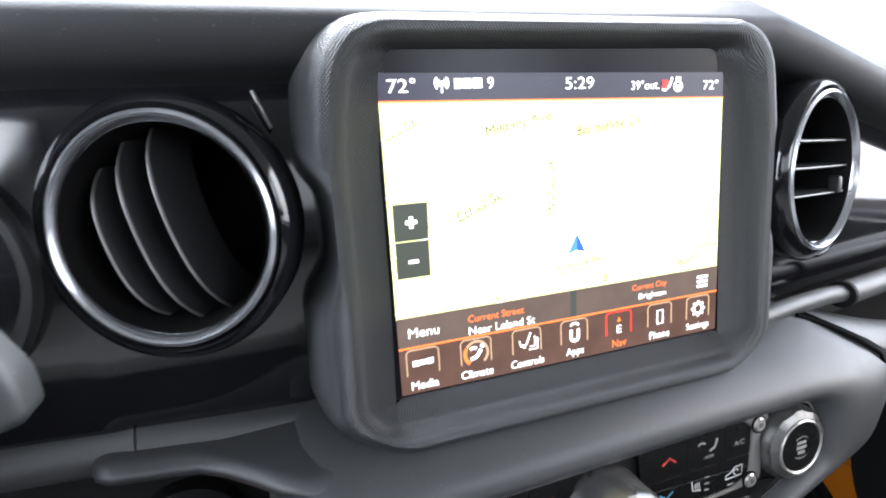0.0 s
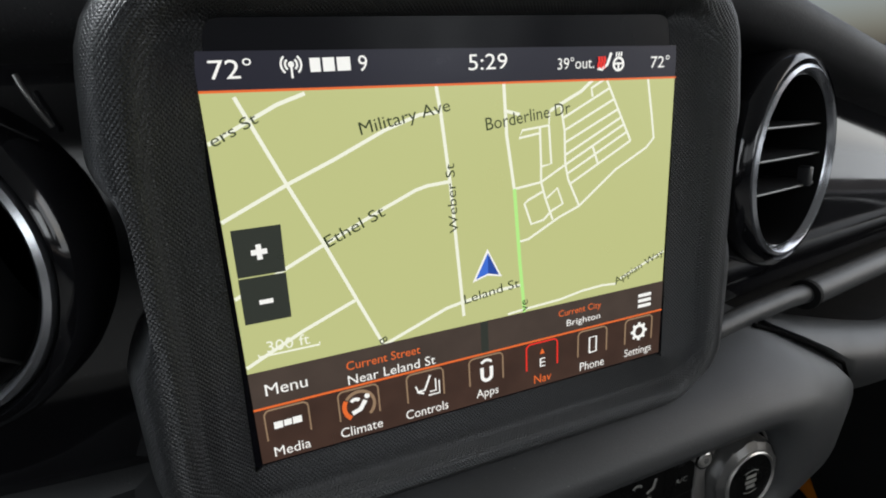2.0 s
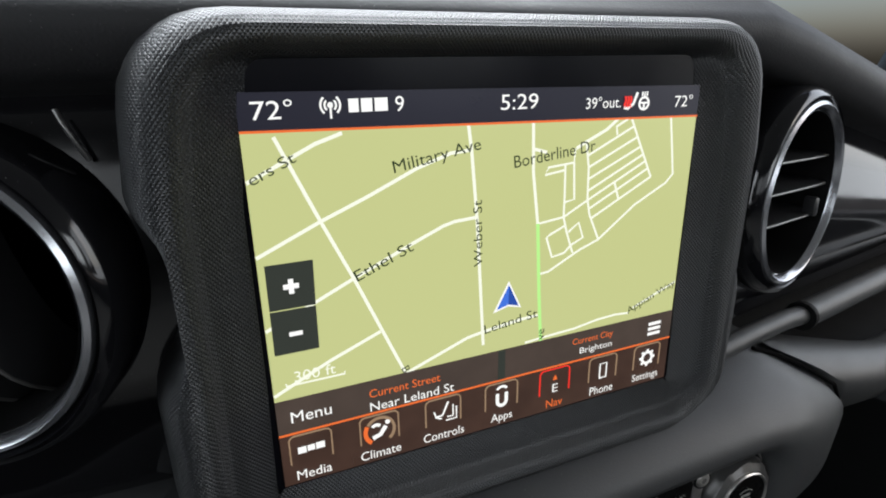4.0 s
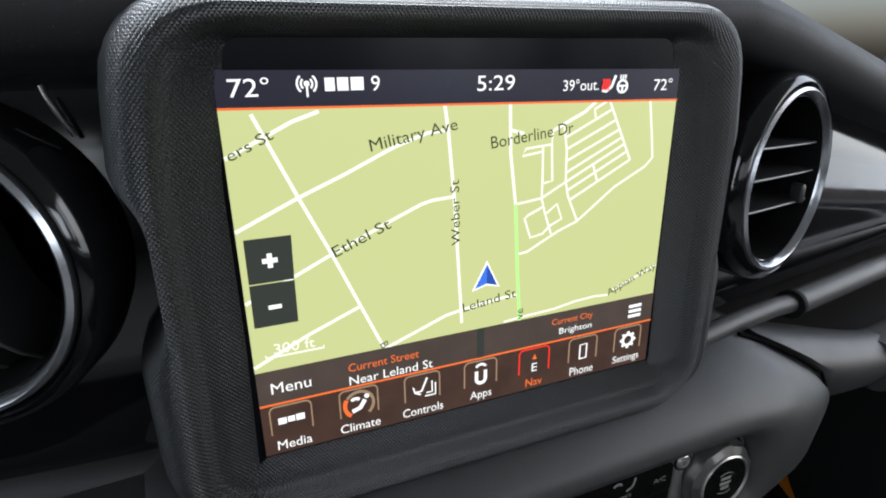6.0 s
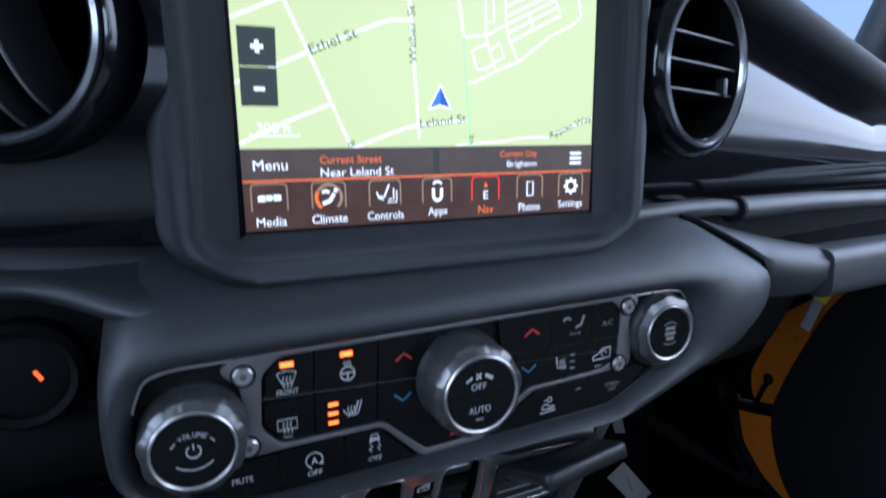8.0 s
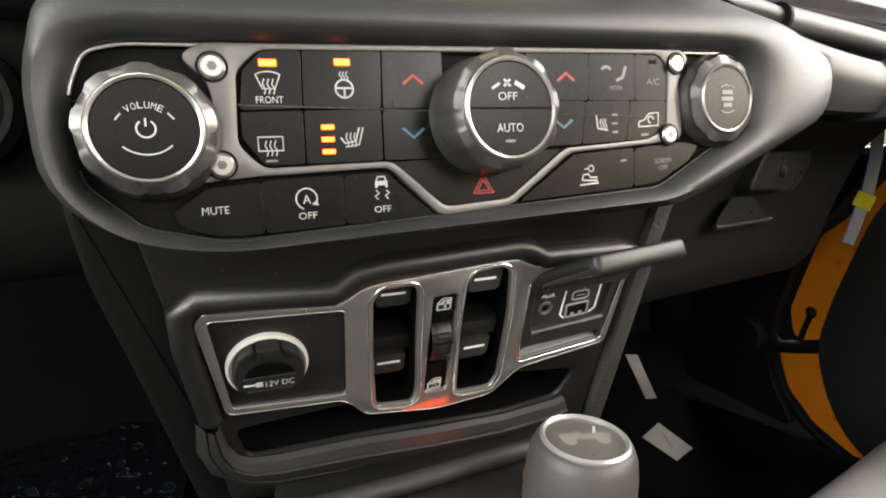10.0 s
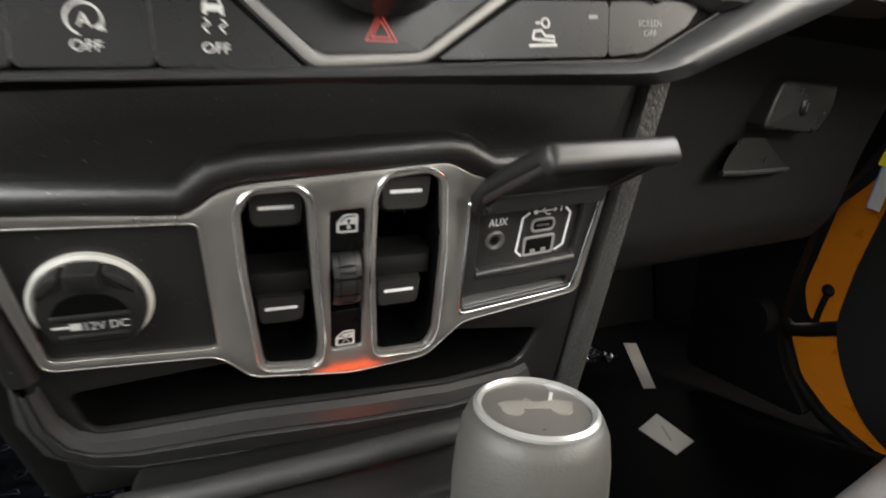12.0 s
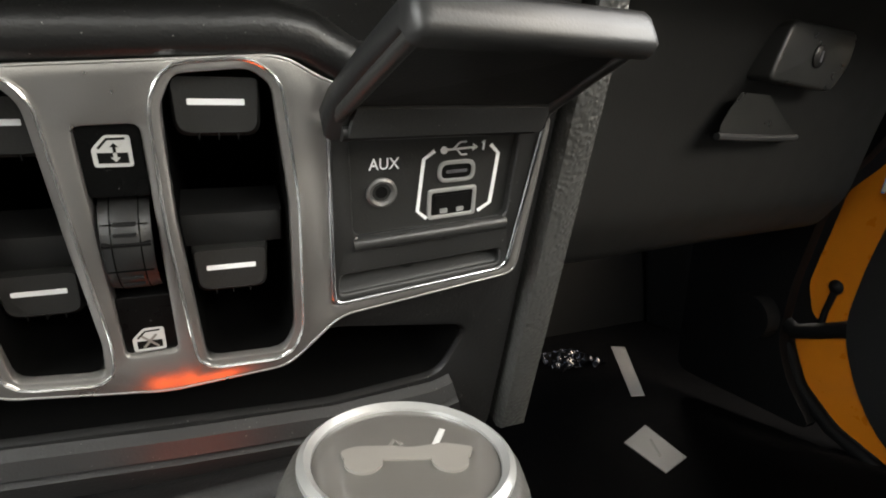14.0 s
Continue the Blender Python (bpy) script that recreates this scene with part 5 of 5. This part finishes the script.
part("bore", lathe([(0.0016, -0.002), (0.0016, 0.0004)], LOW @ pose(0.0549, -0.0145, -0.0024), 20), DARK, jack)


def port(x, y, w, h, r, turn):
    m = LOW @ pose(x, y, -0.0022, 0, 0, turn)
    p = part("usb_port", plate(box2(-w, w, -h, h, r), m, -0.001, 0.0006, 0.0003, [box2(-w + 0.0011, w - 0.0011, -h + 0.0011, h - 0.0011, r * 0.6)]), PORTSHELL, switches, "grey usb port")
    part("mouth", plate(box2(-w + 0.001, w - 0.001, -h + 0.001, h - 0.001, r * 0.6), m, -0.001, 0.0001), DARK, p)
    return p, m


p, m = port(0.0752, -0.0093, 0.0054, 0.0031, 0.0028, 3)
part("tongue", plate(box2(-0.0030, 0.0030, -0.0005, 0.0005, 0.0003), m, 0, 0.0004), SMOKE, p)
p, m = port(0.0750, -0.0185, 0.0071, 0.0045, 0.0012, 4)
part("tongue", plate(box2(-0.0050, 0.0050, 0.0006, 0.0026, 0.0003), m, 0, 0.0004), DARK, p)
for k in (-1, 1):
    part("contact", plate(box2(0.0024 * k - 0.0010, 0.0024 * k + 0.0011, -0.0029, -0.0016, 0.0003), m, 0, 0.0005), PORTSHELL, p)


def port_mark(pts, w):
    part("icon", stroke(mm(pts), w, LOW, -0.0022, -0.0019), BRIGHT, switches)


port_mark([(68.4, -3.6), (65.6, -5.8), (65.2, -20.6), (68.0, -23.0)], 0.0009), port_mark([(84.2, -2.2), (86.8, -4.6), (86.6, -19.2), (83.2, -21.6)], 0.0010)
port_mark([(71.6, -3.4), (79.6, -2.8)], 0.0005), port_mark(arc(71.0, -3.5, 0.5, 0, 360, 10), 0.0010), port_mark([(73.6, -3.2), (75.2, -1.4), (77.0, -1.2)], 0.0004), port_mark([(74.4, -3.2), (76.0, -4.8), (77.6, -4.7)], 0.0004), port_mark([(79.0, -3.5), (80.2, -2.7), (79.0, -2.0)], 0.0005)
port_mark([(81.5, -1.6), (82.2, -1.0), (82.15, -3.6)], 0.0005)

# raised cover of the ports, swung up on its hinge
lid = thing("port_cover", "black hinged port cover swung open above the ports", "port cover")
FL, FR, BL, BR = Vector((0.0475, -0.0250, 1.0005)), Vector((0.1035, -0.0165, 1.0022)), Vector((0.0375, 0.0090, 0.9890)), Vector((0.0950, 0.0130, 0.9905))
over = (FR - FL).cross(BL - FL).normalized()
over = over if over.z > 0 else -over


def lid_row(t, a, b, inset=0.0):
    """Points across the cover at the depth t (0 front, 1 hinge), from height a to b."""
    left, right = FL.lerp(BL, t), FR.lerp(BR, t)
    side = (right - left).normalized() * inset
    left, right = left + side, right - side
    return [(left.lerp(right, min(1, max(0, u))) + over * v)[:] for u, v in ((0.0, a), (0.02, a - 0.001), (0.5, a - 0.001), (0.98, a - 0.001), (1.0, a), (1.0, b - 0.0012), (0.975, b), (0.5, b), (0.025, b), (0.0, b - 0.0012))]


part("shell", loft([lid_row(-0.040, 0.0010, 0.0030, 0.0026), lid_row(-0.030, -0.0006, 0.0042, 0.0012), lid_row(-0.010, -0.0022, 0.0052, 0.0003), lid_row(0.03, -0.0028, 0.0056), lid_row(0.09, -0.0028, 0.0058), lid_row(0.13, 0.0010, 0.0058), lid_row(0.5, 0.0012, 0.0058), lid_row(0.85, 0.0008, 0.0050), lid_row(1.0, -0.0020, 0.0030), lid_row(1.06, -0.0030, 0.0010, 0.001)], True, True), COVER, lid, "rounded satin cover shell", sharp=60)
part("inner_panel", loft([[(left.lerp(right, u) + over * h)[:] for u, h in ((0.05, -0.0002), (0.95, -0.0002), (0.95, -0.0008), (0.05, -0.0008))] for left, right in ((FL.lerp(BL, t), FR.lerp(BR, t)) for t in (0.12, 0.80))], True, True), BUTTON, lid, "dark recessed inner face")
part("hinge_plate", loft([[(left.lerp(right, u) + over * h)[:] for u, h in ((0.08, 0.0002 - d), (0.94, 0.0002 - d), (0.94, -0.0014 - d), (0.08, -0.0014 - d))] for left, right, d in ((FL.lerp(BL, t), FR.lerp(BR, t), d) for t, d in ((0.82, 0.0), (0.88, 0.0012), (0.97, 0.0038)))], True, True), PORTGREY, lid, "grey strip beside the hinge")
part("front_bead", tube([(FL.lerp(FR, u) - over * 0.0026)[:] for u in (0.03, 0.35, 0.65, 0.97)], 0.0004, 8), SATIN, lid, "thin bright bead along the front edge", sharp=80)
IFL, IFR, IBL, IBR = FL.lerp(BR, 0.045), FR.lerp(BL, 0.045), BL.lerp(FR, 0.05), BR.lerp(FL, 0.05)
for a, b in ((IFL, IBL), (IFR, IBR)):
    part("side_rim", tube([(a - over * 0.0004)[:], (a.lerp(b, 0.5) - over * 0.0004)[:], (b - over * 0.0004)[:]], 0.0018, 12), CAPS, lid, "rounded side rim", sharp=70)
part("hinge_bar", tube([(BL + Vector((0.004, 0.0, -0.003)))[:], (BR + Vector((-0.004, 0.0, -0.003)))[:]], 0.0020, 10), BUTTON, lid, "hinge bar")

# ---- gear shifter ----
shifter = thing("gear_shifter", "grey gear shift knob with a silver-ringed round cap", "gear shifter")
KN = pose(0.0438, -0.0180, 0.9249, 8, 4, 0) @ Matrix.Diagonal((0.808, 0.808, 1, 1))
part("grip", lathe([(0.014, -0.075), (0.018, -0.070), (0.0275, -0.062), (0.0302, -0.05), (0.0306, -0.024), (0.0299, -0.014), (0.0284, -0.006), (0.0262, -0.0018), (0.0243, -0.0006)], KN), SHIFTER, shifter, "grey soft grip", sharp=60)
part("stalk", lathe([(0.011, -0.075), (0.010, -0.06)], KN), DARK, shifter)
part("ring", lathe([(0.0243, -0.003), (0.0243, 0.0004), (0.0228, 0.0013), (0.0213, 0.0004), (0.0211, -0.002)], KN, cap=False), PALERING, shifter, "bright silver ring")
part("cap", lathe([(0.0213, -0.004), (0.0211, -0.0002), (0.015, 0.0003), (0.004, 0.0005)], KN), SHIFTCAP, shifter, "brown-grey cap")
EM = KN @ pose(0, 0, 0, 0, 0, -20)
part("emblem", plate(rounded(mm([(-14, -3), (-4, -2.5), (5, -1.5), (14, 0), (15, 4), (9, 5), (7.5, 5), (1, 2.5), (-4, 3), (-12, 2), (-15, 0)]), 0.0010, 3), EM, 0.0, 0.0008), GLYPH, shifter, "pale plain emblem shape")
for cx, cy in ((-9.5, -3.5), (9.5, -1.5)):
    part("emblem_disc", plate(mm(circle(cx, cy, 4.2, 24)), EM, 0.0, 0.0009), GLYPH, shifter)
part("emblem_bar", stroke(mm([(6.0, 4), (8.0, 11)]), 0.0014, EM, 0.0, 0.0008), WHITE, shifter)
part("emblem_bar", stroke(mm([(-4.5, 2), (-3.5, 5.5), (-1.5, 4.0)]), 0.0010, EM, 0.0, 0.0007), GLYPH, shifter)
part("release_button", plate(box2(-0.003, 0.003, -0.005, 0.005, 0.002), KN @ pose(-0.0238, 0.016, -0.024, 0, -90, -25), -0.001, 0.0016, 0.001), RED, shifter, "dark red side button")

# ---- park brake lever ----
brake = thing("park_brake", "grey park brake lever with a bright metal button", "brake lever")
axis = [(0.165, -0.034, 0.825), (0.197, -0.022, 0.817), (0.35, 0.036, 0.780), (0.501, 0.094, 0.744)]
part("grip", tube(axis, 0.028, 32), GREYGRIP, brake, sharp=70)
part("button", lathe([(0.006, -0.01), (0.006, 0.004), (0.0045, 0.0055)], look((0.196, -0.030, 0.848), (0.130, -0.075, 0.892)) @ pose(0, 0, 0, 180), 20), SMOKE, brake, "bright push button")

# ---- glovebox latch ----
latch = thing("glovebox_latch", "black glovebox latch paddle with key lock in a recess", "latch")
GB = pose(0.334, 0.106, 1.037, 105, 0, 10)
part("paddle", plate(rounded(mm([(-48, -17), (20, -20), (33, -4), (33, 11), (29, 14), (-36, 14), (-40, 11), (-45, -4)]), 0.005), GB, -0.02, 0.004, 0.0022, seg=3), CAPS, latch, "black lift paddle")
# black plate paints the shade over the paddle's top edge
part("paddle_shadow_gap", plate(rounded(mm([(-40, 11), (34, 11), (37, 18), (-34, 18)]), 0.003), GB, -0.02, -0.004), VOID, latch)
lock = part("lock", lathe([(0.0062, 0.003), (0.0062, 0.0048), (0.0050, 0.0056)], GB @ pose(-0.006, -0.002, 0), 24), PLASTIC, latch, "round key lock")
part("keyhole", plate(box2(-0.0008, 0.0008, -0.003, 0.003, 0.0004), GB @ pose(-0.006, -0.002, 0), 0.005, 0.0060), SMOKE, lock)
SCOOPM = pose(0.3055, 0.1250, 0.9950, 116, 0, 12)
part("scoop", loft([[(SCOOPM @ Vector(((x * w - 0.7 * y) * 0.001, y * 0.001, (z * d + 1.5) * 0.001)))[:] for x, z in ((-44, 5), (-24, 2), (10, 1), (32, 2), (44, 5))] for y, d, w in ((0, 1.0, 1.0), (6, 0.5, 0.86), (14, 0.2, 0.62), (23, 0.0, 0.34))], closed=False), CAPS, latch, "concave finger scoop", sharp=70)
part("scoop_lip", tube([(SCOOPM @ Vector((x, y, 0.0055)))[:] for x, y in mm([(-44, 0), (-20, -0.6), (20, -0.6), (44, 0)])], 0.0020, 8), SOFT, latch)

# ---- passenger door gap ----
FACE = Matrix(((0, 0, 1, 0), (1, 0, 0, 0), (0, 1, 0, 0), (0, 0, 0, 1)))
door = thing("door_frame", "orange painted body pillar in the passenger door gap", "car body")
UPPER = mm([(120, 1092), (173, 1036), (234, 968), (267, 943), (306, 842), (302, 808), (280, 790), (252, 790), (256, 818), (240, 872), (200, 970), (172, 1010), (120, 1060)])
LOWER = mm([(322, 790), (321, 772), (308, 727), (272, 690), (218, 664), (180, 650), (196, 670), (232, 707), (250, 750), (258, 790)])
part("upper_pillar", plate(rounded(UPPER, 0.008, 3), FACE, 0.620, 0.632, 0.003), ORANGE, door, "orange painted upper pillar")
part("lower_pillar", plate(rounded(LOWER, 0.010, 3), FACE, 0.620, 0.632, 0.003), ORANGE, door, "orange painted lower pillar")
part("rubber_seal", tube([(0.618, y, z) for y, z in mm([(328, 795), (329, 770), (316, 724), (280, 684), (224, 656), (180, 640)])], 0.007, 10), DARK, door, "black rubber door seal", sharp=70)
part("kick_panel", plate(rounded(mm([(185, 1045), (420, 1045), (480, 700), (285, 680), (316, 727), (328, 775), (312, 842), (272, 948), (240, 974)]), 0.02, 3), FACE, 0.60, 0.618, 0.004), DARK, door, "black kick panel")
part("door_panel", plate(rounded(mm([(110, 1062), (166, 1012), (196, 970), (236, 872), (253, 818), (254, 790), (246, 750), (228, 709), (205, 684), (150, 655), (-300, 655), (-300, 1100), (40, 1100)]), 0.02, 3), FACE, 0.60, 0.617, 0.006), PLASTIC, door, "black door trim")
check = thing("door_strap", "black door check strap tied across the orange pillar", "strap")
part("strap", tube([(0.612, y, z) for y, z in mm([(362, 815), (335, 800), (316, 786), (290, 792), (262, 800), (240, 796)])], 0.009, 10), DARK, check, sharp=70)
part("grommet", lathe([(0.026, -0.02), (0.028, 0.0), (0.022, 0.016)], pose(0.602, 0.352, 0.800, 0, 90, 0), 24), DARK, check)
part("cord", tube([(0.614, y, z) for y, z in mm([(291, 792), (284, 815), (274, 840)])], 0.0036, 8), DARK, check)
part("knot", lathe([(0.002, -0.006), (0.008, 0.0), (0.002, 0.006)], pose(0.613, 0.273, 0.843, 0, 90, 0), 12), DARK, check)

tag = thing("hanging_tag", "white paper tag with blue edge and yellow band", "tag")


def ribbon(pts, w, x, mat, name):
    return part(name, stroke(mm(pts), w, FACE, x, x + 0.0008), mat, tag)


ribbon([(180, 1090), (184, 1040), (192, 998), (195, 990)], 0.012, 0.585, WHITE, "strip")
ribbon([(186, 1090), (190, 1040), (198, 998), (204, 984), (217, 942)], 0.003, 0.5855, BLUE, "blue_edge")
ribbon([(191, 1000), (198, 984)], 0.020, 0.584, YELLOW, "yellow_band")
ribbon([(197, 985), (203, 965), (211, 942)], 0.012, 0.5845, WHITE, "tail")

NEARER = Matrix.Translation((-0.095, -0.217, 1.043)) @ Matrix.Scale(0.935, 4) @ Matrix.Translation((0.095, 0.217, -1.043))
for group in (door, check, tag):
    for piece in group.children:
        piece.data.transform(NEARER)

# ---- floor: film and paper labels ----
def film(name, x0, x1, y0, y1, z, seed):
    bm = bmesh.new()
    n = 60
    rows = []
    for i in range(n + 1):
        row = []
        for j in range(n + 1):
            p = Vector((x0 + (x1 - x0) * i / n, y0 + (y1 - y0) * j / n, 0))
            h = 0.010 * abs(noise.noise(p * 22 + Vector((seed, 0, 0)))) + 0.012 * abs(noise.noise(p * 60 + Vector((0, seed, 0)))) + 0.004 * noise.noise(p * 140)
            row.append(bm.verts.new((p.x, p.y, z + h)))
        rows.append(row)
    for a, b in zip(rows, rows[1:]):
        for j in range(n):
            bm.faces.new((a[j], b[j], b[j + 1], a[j + 1]))
    return tagged(part(name, bm, FILM, sharp=180), "crinkled clear plastic film over the dark footwell floor", "plastic film", "floor protection films")


film("floor_film", -0.46, -0.17, 0.46, 0.74, 0.692, 3.0)
film("floor_film", 0.46, 0.54, 0.56, 0.65, 0.690, 8.0)


def paper(pts, z, label):
    t = thing("paper_label", label, "label", "labels on the floor")
    part("sheet", plate(mm(pts), Matrix(), z, z + 0.001), LABEL, t)
    return t


t = paper([(442, 368), (426, 292), (386, 278), (393, 345)], 0.6905, "small white paper label lying on the floor film")
part("print_bar", stroke(mm([(422, 338), (404, 304)]), 0.003, Matrix(), 0.6914, 0.6919), DIMPRINT, t)
t = paper([(605, 630), (623, 617), (503, 437), (487, 443)], 0.6905, "narrow white paper strip lying on the floor film")

# ---- driver side: start button, gauge, column stalk ----
starter = thing("start_button", "round black start button with a lit amber lamp", "button")
ST = pose(-0.178, 0.034, 1.076, 90)
part("bezel", lathe([(0.024, -0.02), (0.024, 0.004), (0.021, 0.007), (0.018, 0.005), (0.018, 0.0)], ST, cap=False), DARK, starter)
part("cap", lathe([(0.018, -0.004), (0.018, 0.003), (0.015, 0.004)], ST), DARK, starter)
part("lamp", plate(rounded(mm([(4.4, 2.0), (5.6, 2.6), (8.0, -1.6), (6.8, -2.2)]), 0.0004), ST, 0.004, 0.0050), AMBER, starter, "lit amber lamp")
gauge = thing("instrument_gauge", "round instrument gauge with a bright rim behind the wheel", "gauge")
GA = pose(-0.2590, 0.012, 1.2035, 90)
part("hood", lathe([(0.0490, -0.03), (0.0500, -0.002), (0.0490, 0.002), (0.0465, 0.002), (0.0440, -0.004), (0.0380, -0.022)], GA, cap=False), BUTTON, gauge, "black gauge hood")
RG = GA @ pose(0.0075, 0.0090, 0)
part("rim", lathe([(0.0335, -0.024), (0.0335, -0.020), (0.0322, -0.018), (0.0306, -0.020), (0.0306, -0.024)], RG, cap=False), SMOKE, gauge, "bright rim")
part("dial", lathe([(0.0400, -0.030), (0.0400, -0.024)], GA), DARK, gauge)
lever = thing("column_stalk", "grey plastic steering column stalk", "stalk")
part("arm", plate(rounded(mm([(-330, 1192), (-192, 1186), (-185, 1188), (-186, 1198), (-193, 1210), (-330, 1220)]), 0.003, 4), pose(0, -0.08, 0, 90), -0.010, 0.002, 0.003, seg=3), SOFT, lever)
part("shroud", tube([(-0.37, 0.06, 1.15), (-0.37, -0.12, 1.19)], 0.05, 24), PLASTIC, lever, "black column shroud")

# ---- the lower tower recedes towards the driver side ----
TOWER_PARTS = ("centre_tower", "slot_back", "slot_liner", "moulded_hood", "slot_lip", "tower_flank")
bowed = [ob for ob in dash.children if ob.name.split(".")[0] in TOWER_PARTS] + list(switches.children_recursive)
for ob in bowed:
    if ob.type == "MESH":
        for v in ob.data.vertices:
            v.co.y += 0.075 * max(0.0, -0.008 - v.co.x)
